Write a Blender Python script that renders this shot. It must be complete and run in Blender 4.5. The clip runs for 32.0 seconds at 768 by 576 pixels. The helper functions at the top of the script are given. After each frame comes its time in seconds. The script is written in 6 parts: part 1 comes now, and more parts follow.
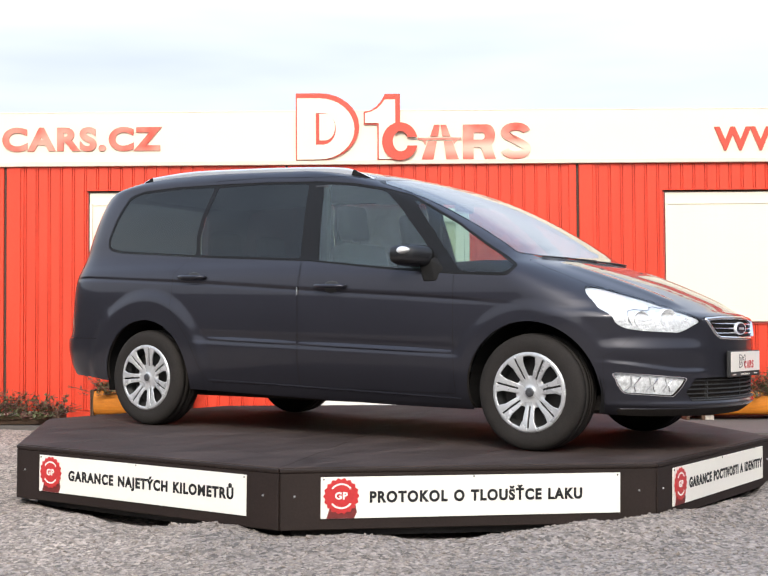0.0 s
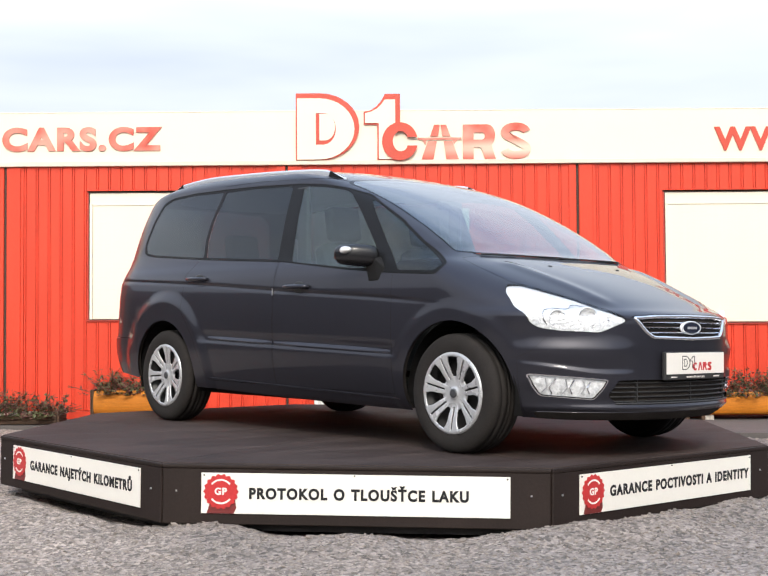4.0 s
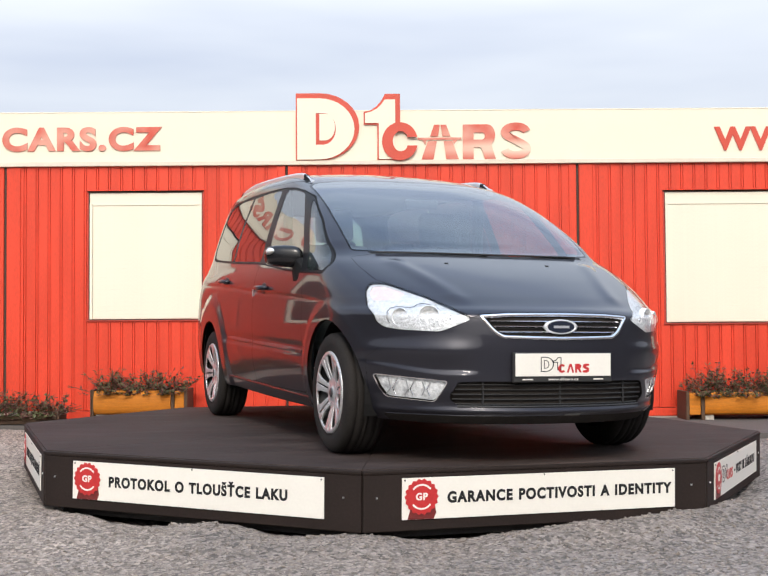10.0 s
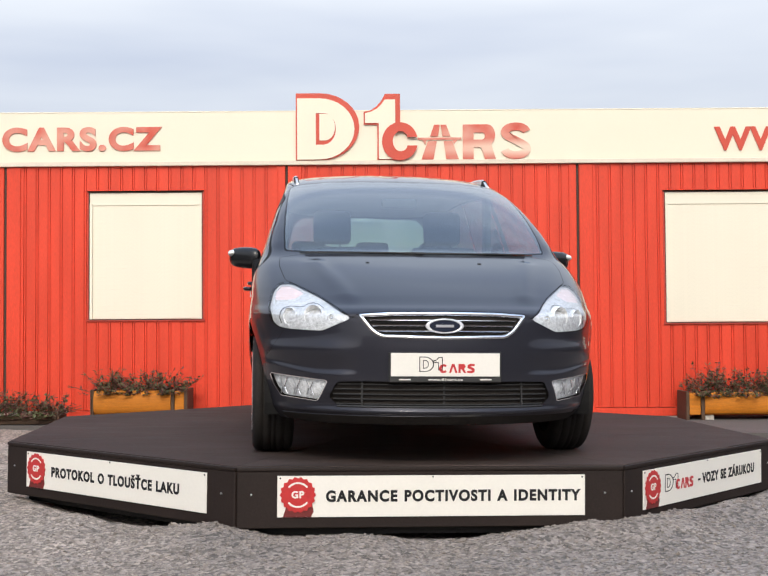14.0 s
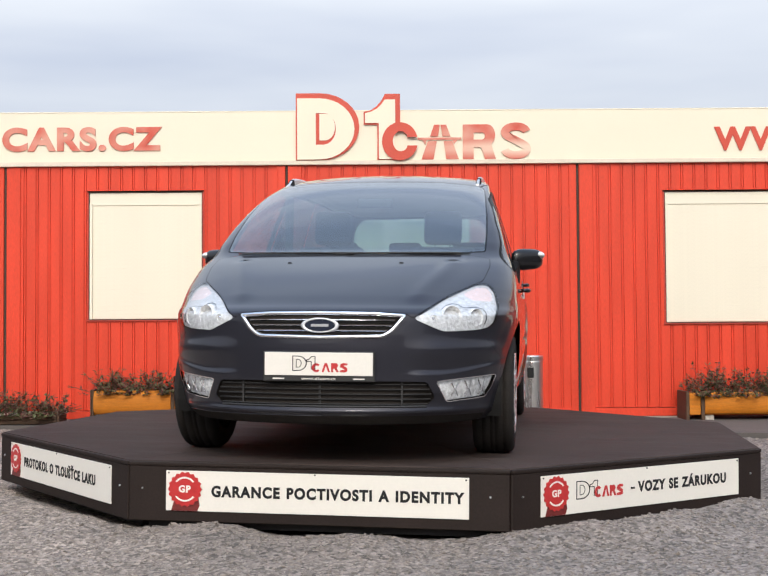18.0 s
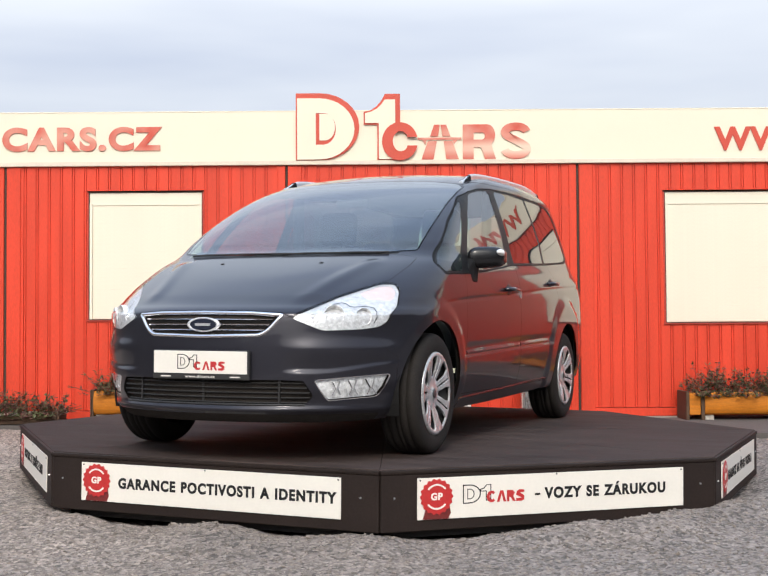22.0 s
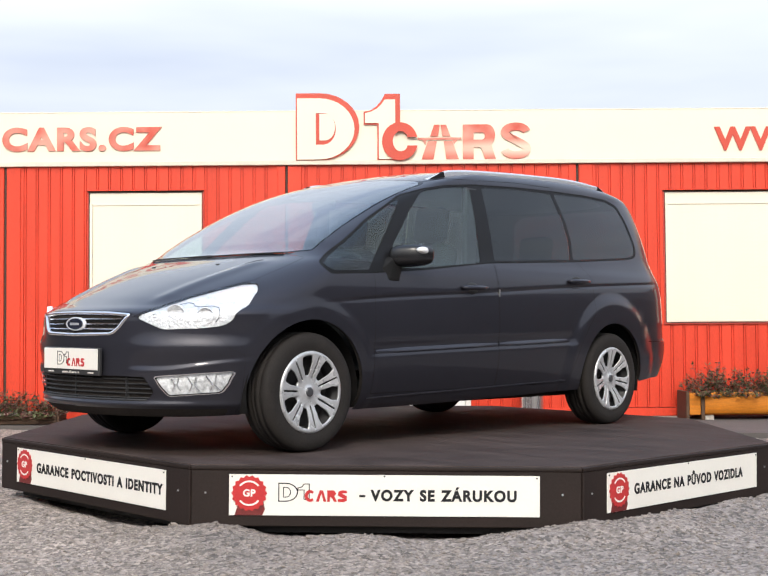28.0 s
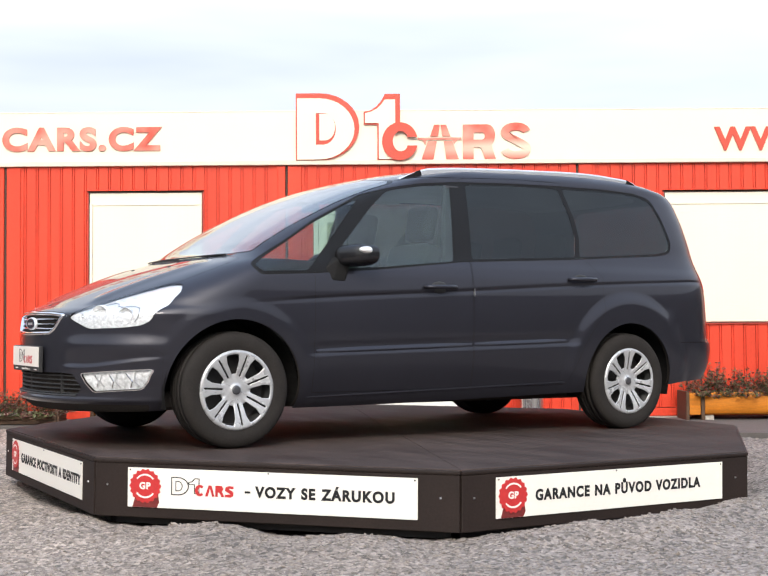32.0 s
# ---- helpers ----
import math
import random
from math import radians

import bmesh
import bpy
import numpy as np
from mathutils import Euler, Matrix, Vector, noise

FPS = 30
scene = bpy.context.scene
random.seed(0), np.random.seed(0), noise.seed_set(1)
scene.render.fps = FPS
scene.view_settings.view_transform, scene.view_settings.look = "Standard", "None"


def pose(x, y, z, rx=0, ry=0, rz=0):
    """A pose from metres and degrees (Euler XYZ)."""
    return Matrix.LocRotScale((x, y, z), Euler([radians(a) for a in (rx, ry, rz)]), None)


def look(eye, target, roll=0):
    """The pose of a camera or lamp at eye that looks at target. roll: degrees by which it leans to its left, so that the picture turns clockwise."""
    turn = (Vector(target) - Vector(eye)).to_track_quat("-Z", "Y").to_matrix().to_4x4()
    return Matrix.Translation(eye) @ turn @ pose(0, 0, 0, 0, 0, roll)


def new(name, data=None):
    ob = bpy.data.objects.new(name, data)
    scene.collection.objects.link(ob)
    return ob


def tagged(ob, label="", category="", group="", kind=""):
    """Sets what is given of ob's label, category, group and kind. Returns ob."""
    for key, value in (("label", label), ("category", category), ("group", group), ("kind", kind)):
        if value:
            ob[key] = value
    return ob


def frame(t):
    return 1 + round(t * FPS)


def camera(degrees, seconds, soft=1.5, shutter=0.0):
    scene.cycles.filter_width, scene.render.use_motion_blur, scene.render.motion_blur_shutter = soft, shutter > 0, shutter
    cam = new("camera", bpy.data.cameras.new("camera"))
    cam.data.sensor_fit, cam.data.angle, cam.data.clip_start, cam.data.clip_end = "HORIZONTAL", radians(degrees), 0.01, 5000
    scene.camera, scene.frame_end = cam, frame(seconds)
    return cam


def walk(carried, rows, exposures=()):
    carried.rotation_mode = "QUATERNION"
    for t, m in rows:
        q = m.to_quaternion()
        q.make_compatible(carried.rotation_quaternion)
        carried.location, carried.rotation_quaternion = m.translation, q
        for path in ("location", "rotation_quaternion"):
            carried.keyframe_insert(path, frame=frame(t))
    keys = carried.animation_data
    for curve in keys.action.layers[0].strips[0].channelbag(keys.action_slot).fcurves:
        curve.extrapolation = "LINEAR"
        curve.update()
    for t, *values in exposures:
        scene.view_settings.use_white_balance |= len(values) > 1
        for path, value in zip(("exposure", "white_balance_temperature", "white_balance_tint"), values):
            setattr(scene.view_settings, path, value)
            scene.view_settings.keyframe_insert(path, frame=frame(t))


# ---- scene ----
# The camera stands still on a low tripod, one metre above the gravel.
cam = camera(35.32, 32.0, soft=1.4)
EYE = (0.0, -8.089, 0.996)
AIM = (EYE[0] - 10 * math.tan(radians(0.15)), EYE[1] + 10, EYE[2] + 10 * math.tan(radians(1.91)))
walk(cam, [(0.0, look(EYE, AIM, -0.37)), (32.0, look(EYE, AIM, -0.37))],
     exposures=[(0.0, 0.20), (6.0, 0.08), (9.0, -0.04), (13.0, -0.17), (19.0, -0.21), (23.0, -0.10), (28.0, 0.05), (32.0, 0.18)])

# ---- light: a bright overcast sky with a veiled sun behind the camera ----
SUN_ELEV, SUN_TURN = radians(36), radians(182)
world = bpy.data.worlds.new("overcast_sky")
scene.world = world
world.use_nodes = True
wn, wl = world.node_tree.nodes, world.node_tree.links
wn.clear()
w_out = wn.new("ShaderNodeOutputWorld")
w_bg = wn.new("ShaderNodeBackground")
w_sky = wn.new("ShaderNodeTexSky")
w_sky.sky_type, w_sky.sun_disc = "NISHITA", False
w_sky.sun_elevation, w_sky.sun_rotation = SUN_ELEV, SUN_TURN
w_dim = wn.new("ShaderNodeVectorMath")
w_dim.operation = "SCALE"
w_dim.inputs["Scale"].default_value = 0.10
wl.new(w_sky.outputs[0], w_dim.inputs[0])
w_co = wn.new("ShaderNodeTexCoord")
w_map = wn.new("ShaderNodeMapping")
w_map.inputs["Scale"].default_value = (1.6, 1.6, 9.0)
wl.new(w_co.outputs["Generated"], w_map.inputs["Vector"])
w_noise = wn.new("ShaderNodeTexNoise")
w_noise.inputs["Scale"].default_value = 1.1
w_noise.inputs["Detail"].default_value = 4.0
w_noise.inputs["Roughness"].default_value = 0.48
wl.new(w_map.outputs[0], w_noise.inputs["Vector"])
w_ramp = wn.new("ShaderNodeValToRGB")
w_ramp.color_ramp.elements[0].position, w_ramp.color_ramp.elements[0].color = 0.28, (0.63, 0.695, 0.85, 1)
w_ramp.color_ramp.elements[1].position, w_ramp.color_ramp.elements[1].color = 0.60, (0.92, 0.965, 1.04, 1)
wl.new(w_noise.outputs["Fac"], w_ramp.inputs["Fac"])
w_mix = wn.new("ShaderNodeMix")
w_mix.data_type = "RGBA"
w_mix.inputs["Factor"].default_value = 0.88
wl.new(w_dim.outputs[0], w_mix.inputs["A"])
wl.new(w_ramp.outputs["Color"], w_mix.inputs["B"])
w_bg.inputs["Strength"].default_value = 1.0
# an overcast sky grows brighter towards the zenith
w_sep = wn.new("ShaderNodeSeparateXYZ")
wl.new(w_co.outputs["Generated"], w_sep.inputs[0])
w_grow = wn.new("ShaderNodeMapRange")
w_grow.inputs["From Min"].default_value, w_grow.inputs["From Max"].default_value = 0.0, 0.35
w_grow.inputs["To Min"].default_value, w_grow.inputs["To Max"].default_value = 0.85, 1.28
wl.new(w_sep.outputs["Z"], w_grow.inputs["Value"])
w_lift = wn.new("ShaderNodeVectorMath")
w_lift.operation = "SCALE"
wl.new(w_mix.outputs["Result"], w_lift.inputs[0])
wl.new(w_grow.outputs[0], w_lift.inputs["Scale"])
# and bluer, where the cloud is thin overhead
w_over = wn.new("ShaderNodeMapRange")
w_over.inputs["From Min"].default_value, w_over.inputs["From Max"].default_value = 0.30, 0.85
wl.new(w_sep.outputs["Z"], w_over.inputs["Value"])
w_blue = wn.new("ShaderNodeMix")
w_blue.data_type = "RGBA"
w_blue.blend_type = "MULTIPLY"
w_blue.inputs["B"].default_value = (0.82, 1.0, 1.25, 1)
wl.new(w_over.outputs[0], w_blue.inputs["Factor"])
wl.new(w_lift.outputs[0], w_blue.inputs["A"])
# the veiled sun: a wide soft glow in the cloud, behind the camera
SUN_FROM = Vector((-0.4, -14.0, 10.6)).normalized()
w_dot = wn.new("ShaderNodeVectorMath")
w_dot.operation = "DOT_PRODUCT"
w_dot.inputs[1].default_value = SUN_FROM
wl.new(w_co.outputs["Generated"], w_dot.inputs[0])
w_pos = wn.new("ShaderNodeMath")
w_pos.operation = "MAXIMUM"
w_pos.inputs[1].default_value = 0.0
wl.new(w_dot.outputs["Value"], w_pos.inputs[0])
w_pow = wn.new("ShaderNodeMath")
w_pow.operation = "POWER"
w_pow.inputs[1].default_value = 13.0
wl.new(w_pos.outputs[0], w_pow.inputs[0])
w_glow = wn.new("ShaderNodeVectorMath")
w_glow.operation = "SCALE"
w_glow.inputs[0].default_value = (5.4, 5.0, 4.2)
wl.new(w_pow.outputs[0], w_glow.inputs["Scale"])
w_sum = wn.new("ShaderNodeVectorMath")
w_sum.operation = "ADD"
wl.new(w_blue.outputs["Result"], w_sum.inputs[0])
wl.new(w_glow.outputs[0], w_sum.inputs[1])
wl.new(w_sum.outputs[0], w_bg.inputs["Color"])
wl.new(w_bg.outputs[0], w_out.inputs["Surface"])

sun = new("sun", bpy.data.lights.new("sun", "SUN"))
sun.data.energy, sun.data.angle, sun.data.color = 1.5, radians(10), (1.0, 0.91, 0.80)
sun.matrix_world = look((-0.4, -14.0, 10.6), (0, 0, 0))
# ---- materials ----
def material(name, base, rough=0.5, metal=0.0, vary=0.12, scale=6.0, fine=0.0, fine_scale=80.0, coat=0.0, spec=0.5,
             rough_vary=0.08, streak=None, random_vary=0.0):
    """A surface with two scales of variation: broad patches, and fine grain that also drives a bump."""
    m = bpy.data.materials.new(name)
    m.use_nodes = True
    nt = m.node_tree
    b = nt.nodes["Principled BSDF"]
    co = nt.nodes.new("ShaderNodeTexCoord")
    mp = nt.nodes.new("ShaderNodeMapping")
    mp.inputs["Scale"].default_value = streak or (1, 1, 1)
    nt.links.new(co.outputs["Object"], mp.inputs["Vector"])
    broad = nt.nodes.new("ShaderNodeTexNoise")
    broad.inputs["Scale"].default_value, broad.inputs["Detail"].default_value = scale, 5.0
    grain = nt.nodes.new("ShaderNodeTexNoise")
    grain.inputs["Scale"].default_value, grain.inputs["Detail"].default_value = fine_scale, 3.0
    for n in (broad, grain):
        nt.links.new(mp.outputs[0], n.inputs["Vector"])
    add = nt.nodes.new("ShaderNodeMath")
    add.operation = "ADD"
    nt.links.new(broad.outputs["Fac"], add.inputs[0])
    nt.links.new(grain.outputs["Fac"], add.inputs[1])
    half = nt.nodes.new("ShaderNodeMapRange")
    half.inputs["From Min"].default_value, half.inputs["From Max"].default_value = 0.6, 1.4
    half.inputs["To Min"].default_value, half.inputs["To Max"].default_value = 1 - vary, 1 + vary
    nt.links.new(add.outputs[0], half.inputs["Value"])
    tint = nt.nodes.new("ShaderNodeVectorMath")
    tint.operation = "SCALE"
    tint.inputs[0].default_value = base[:3]
    last = half.outputs[0]
    if random_vary:
        info = nt.nodes.new("ShaderNodeObjectInfo")
        rv = nt.nodes.new("ShaderNodeMapRange")
        rv.inputs["To Min"].default_value, rv.inputs["To Max"].default_value = 1 - random_vary, 1 + random_vary
        nt.links.new(info.outputs["Random"], rv.inputs["Value"])
        mul = nt.nodes.new("ShaderNodeMath")
        mul.operation = "MULTIPLY"
        nt.links.new(last, mul.inputs[0])
        nt.links.new(rv.outputs[0], mul.inputs[1])
        last = mul.outputs[0]
    nt.links.new(last, tint.inputs["Scale"])
    nt.links.new(tint.outputs[0], b.inputs["Base Color"])
    rr = nt.nodes.new("ShaderNodeMapRange")
    rr.inputs["To Min"].default_value, rr.inputs["To Max"].default_value = max(0.02, rough - rough_vary), min(1, rough + rough_vary)
    nt.links.new(broad.outputs["Fac"], rr.inputs["Value"])
    nt.links.new(rr.outputs[0], b.inputs["Roughness"])
    b.inputs["Metallic"].default_value = metal
    b.inputs["Coat Weight"].default_value = coat
    b.inputs["Coat Roughness"].default_value = 0.03
    b.inputs["Specular IOR Level"].default_value = spec
    if fine:
        bump = nt.nodes.new("ShaderNodeBump")
        bump.inputs["Strength"].default_value, bump.inputs["Distance"].default_value = fine, 0.01
        nt.links.new(grain.outputs["Fac"], bump.inputs["Height"])
        nt.links.new(bump.outputs[0], b.inputs["Normal"])
    return m


def glass(name, tint, gloss=1.5, dust_haze=0.0, pale_veil=0.0, edge=5.0):
    """A pane: tinted clear glass under a Fresnel mirror."""
    m = bpy.data.materials.new(name)
    m.use_nodes = True
    nt = m.node_tree
    nt.nodes.clear()
    out = nt.nodes.new("ShaderNodeOutputMaterial")
    clear = nt.nodes.new("ShaderNodeBsdfTransparent")
    clear.inputs["Color"].default_value = (*tint, 1)
    shine = nt.nodes.new("ShaderNodeBsdfGlossy")
    shine.inputs["Roughness"].default_value = 0.015
    # reflectance alike from either side: F0 + (1 - F0) (1 - cos)^edge
    face = nt.nodes.new("ShaderNodeLayerWeight")
    face.inputs["Blend"].default_value = 0.5
    steep = nt.nodes.new("ShaderNodeMath")
    steep.operation = "POWER"
    steep.inputs[1].default_value = edge
    nt.links.new(face.outputs["Facing"], steep.inputs[0])
    f0 = ((gloss - 1) / (gloss + 1)) ** 2
    fr = nt.nodes.new("ShaderNodeMapRange")
    fr.inputs["To Min"].default_value, fr.inputs["To Max"].default_value = f0, 1.0
    nt.links.new(steep.outputs[0], fr.inputs["Value"])
    # both faces of the pane reflect: 2R / (1 + R)
    two, one, share = nt.nodes.new("ShaderNodeMath"), nt.nodes.new("ShaderNodeMath"), nt.nodes.new("ShaderNodeMath")
    two.operation, one.operation, share.operation = "MULTIPLY", "ADD", "DIVIDE"
    two.inputs[1].default_value, one.inputs[1].default_value = 2.0, 1.0
    nt.links.new(fr.outputs[0], two.inputs[0])
    nt.links.new(fr.outputs[0], one.inputs[0])
    nt.links.new(two.outputs[0], share.inputs[0])
    nt.links.new(one.outputs[0], share.inputs[1])
    mix = nt.nodes.new("ShaderNodeMixShader")
    nt.links.new(share.outputs[0], mix.inputs[0])
    nt.links.new(clear.outputs[0], mix.inputs[1])
    nt.links.new(shine.outputs[0], mix.inputs[2])
    last = mix.outputs[0]
    if pale_veil:
        # a pale translucent veil, added to make the rear pane look lit
        veil = nt.nodes.new("ShaderNodeBsdfTranslucent")
        veil.inputs["Color"].default_value = (0.52, 0.80, 0.76, 1)
        blend = nt.nodes.new("ShaderNodeMixShader")
        blend.inputs[0].default_value = pale_veil
        nt.links.new(clear.outputs[0], blend.inputs[1])
        nt.links.new(veil.outputs[0], blend.inputs[2])
        nt.links.new(blend.outputs[0], mix.inputs[1])
    if dust_haze:
        # a pale blue diffuse haze, uneven over the pane, added to brighten it
        film = nt.nodes.new("ShaderNodeBsdfDiffuse")
        film.inputs["Color"].default_value = (0.55, 0.69, 0.78, 1)
        spread = nt.nodes.new("ShaderNodeTexNoise")
        spread.inputs["Scale"].default_value = 3.0
        level = nt.nodes.new("ShaderNodeMapRange")
        level.inputs["To Min"].default_value, level.inputs["To Max"].default_value = dust_haze * 0.5, dust_haze * 1.5
        nt.links.new(spread.outputs["Fac"], level.inputs["Value"])
        coat = nt.nodes.new("ShaderNodeMixShader")
        nt.links.new(level.outputs[0], coat.inputs[0])
        nt.links.new(last, coat.inputs[1])
        nt.links.new(film.outputs[0], coat.inputs[2])
        last = coat.outputs[0]
    nt.links.new(last, out.inputs["Surface"])
    return m


RED = material("red_container_paint", (0.67, 0.055, 0.023), 0.45, vary=0.22, scale=1.6, fine=0.05, fine_scale=60, spec=0.35, streak=(3.2, 1, 0.4))
RED_DARK = material("red_rail_paint", (0.48, 0.05, 0.03), 0.45, vary=0.18, scale=3)
SEAM = material("dark_sealant", (0.045, 0.028, 0.020), 0.7)
CREAM = material("cream_sign_board", (0.79, 0.72, 0.57), 0.40, vary=0.035, scale=1.2, fine=0.02)
CREAM_SHUTTER = material("cream_shutter_slat", (0.80, 0.73, 0.59), 0.45, vary=0.04, scale=2.0)
TRIM_GREY = material("grey_drip_trim", (0.42, 0.38, 0.34), 0.5, vary=0.2, scale=9)
TRIM_PALE = material("pale_drip_trim", (0.70, 0.61, 0.49), 0.5, vary=0.10, scale=7)
SIGN_RED = material("red_sign_film", (0.56, 0.062, 0.032), 0.35, vary=0.10, scale=4)
DOOR_WHITE = material("white_door_paint", (0.78, 0.76, 0.71), 0.4, vary=0.04, scale=3)
GLASS_DOORWAY = glass("door_pane_glass", (0.90, 0.93, 0.91), 1.4)
PAVING = material("dark_worn_paving", (0.105, 0.092, 0.085), 0.9, vary=0.25, scale=2.5, fine=0.3, fine_scale=150)
BRUSHED = material("brushed_steel", (0.62, 0.60, 0.58), 0.28, 0.9, vary=0.12, scale=14, streak=(1, 1, 0.1))
PALE_WOOD = material("bleached_plank", (0.46, 0.42, 0.37), 0.8, vary=0.2, scale=8)
BACKDROP_WALL = material("dark_backdrop_wall", (0.085, 0.078, 0.072), 0.9, vary=0.3, scale=1.5, fine=0.2, fine_scale=40)
CONCRETE = material("concrete_footing", (0.30, 0.26, 0.22), 0.9, vary=0.22, scale=7, fine=0.3, fine_scale=120)
def deck_material():
    """Film-faced plywood, scuffed and dusty in long smears."""
    m = material("brown_phenolic_plywood", (0.0515, 0.0385, 0.0350), 0.80, vary=0.40, scale=1.3, fine=0.10, fine_scale=140, streak=(1, 1, 1), spec=0.10)
    nt = m.node_tree
    b = nt.nodes["Principled BSDF"]
    co, mp = nt.nodes.new("ShaderNodeTexCoord"), nt.nodes.new("ShaderNodeMapping")
    mp.inputs["Scale"].default_value = (1.0, 3.2, 1.0)
    mp.inputs["Rotation"].default_value = (0, 0, 0.6)
    smear = nt.nodes.new("ShaderNodeTexNoise")
    smear.inputs["Scale"].default_value, smear.inputs["Detail"].default_value = 1.8, 6.0
    smear.inputs["Distortion"].default_value = 0.8
    nt.links.new(co.outputs["Object"], mp.inputs["Vector"])
    nt.links.new(mp.outputs[0], smear.inputs["Vector"])
    dust_haze, gloss = nt.nodes.new("ShaderNodeMapRange"), nt.nodes.new("ShaderNodeMapRange")
    dust_haze.inputs["From Min"].default_value, dust_haze.inputs["From Max"].default_value = 0.36, 0.68
    dust_haze.inputs["To Min"].default_value, dust_haze.inputs["To Max"].default_value = 0.78, 1.34
    gloss.inputs["From Min"].default_value, gloss.inputs["From Max"].default_value = 0.36, 0.66
    gloss.inputs["To Min"].default_value, gloss.inputs["To Max"].default_value = 0.66, 0.90
    for n in (dust_haze, gloss):
        nt.links.new(smear.outputs["Fac"], n.inputs["Value"])
    mul = nt.nodes.new("ShaderNodeVectorMath")
    mul.operation = "SCALE"
    nt.links.new(b.inputs["Base Color"].links[0].from_socket, mul.inputs[0])
    nt.links.new(dust_haze.outputs[0], mul.inputs["Scale"])
    nt.links.new(mul.outputs[0], b.inputs["Base Color"])
    nt.links.new(gloss.outputs[0], b.inputs["Roughness"])
    return m


DECK = deck_material()
SKIRT = material("dark_brown_skirting", (0.019, 0.0120, 0.0098), 0.65, vary=0.30, scale=3.5, fine=0.08, fine_scale=90, spec=0.25)
BOARD = material("white_sign_panel", (0.80, 0.76, 0.69), 0.35, vary=0.03, scale=5)
INK = material("black_lettering", (0.012, 0.012, 0.013), 0.6, vary=0.1, spec=0.3)
SEAL_RED = material("red_seal_print", (0.50, 0.030, 0.030), 0.4, vary=0.12, scale=30)
SEAL_DARK = material("dark_red_ribbon", (0.16, 0.022, 0.020), 0.45, vary=0.2, scale=25)
SCREW = material("zinc_screw", (0.65, 0.65, 0.66), 0.35, 0.9)
STEEL_DARK = material("dark_steel_frame", (0.03, 0.028, 0.027), 0.6, 0.3, vary=0.3)
PLANTER = material("orange_stained_wood", (0.56, 0.178, 0.007), 0.75, vary=0.28, scale=5, fine=0.15, fine_scale=50, streak=(1, 1, 9), random_vary=0.12)
PLANTER_DARK = material("dark_wood_post", (0.085, 0.045, 0.024), 0.7, vary=0.3, scale=9)
SOIL = material("dark_soil", (0.05, 0.035, 0.025), 0.95, vary=0.4, scale=20, fine=0.5, fine_scale=60)
LEAF = material("dull_green_leaf", (0.085, 0.095, 0.034), 0.6, vary=0.45, scale=14, random_vary=0.2)
LEAF_RED = material("withered_red_leaf", (0.13, 0.045, 0.035), 0.65, vary=0.45, scale=14)
TWIG = material("brown_twig", (0.10, 0.06, 0.04), 0.8, vary=0.3)


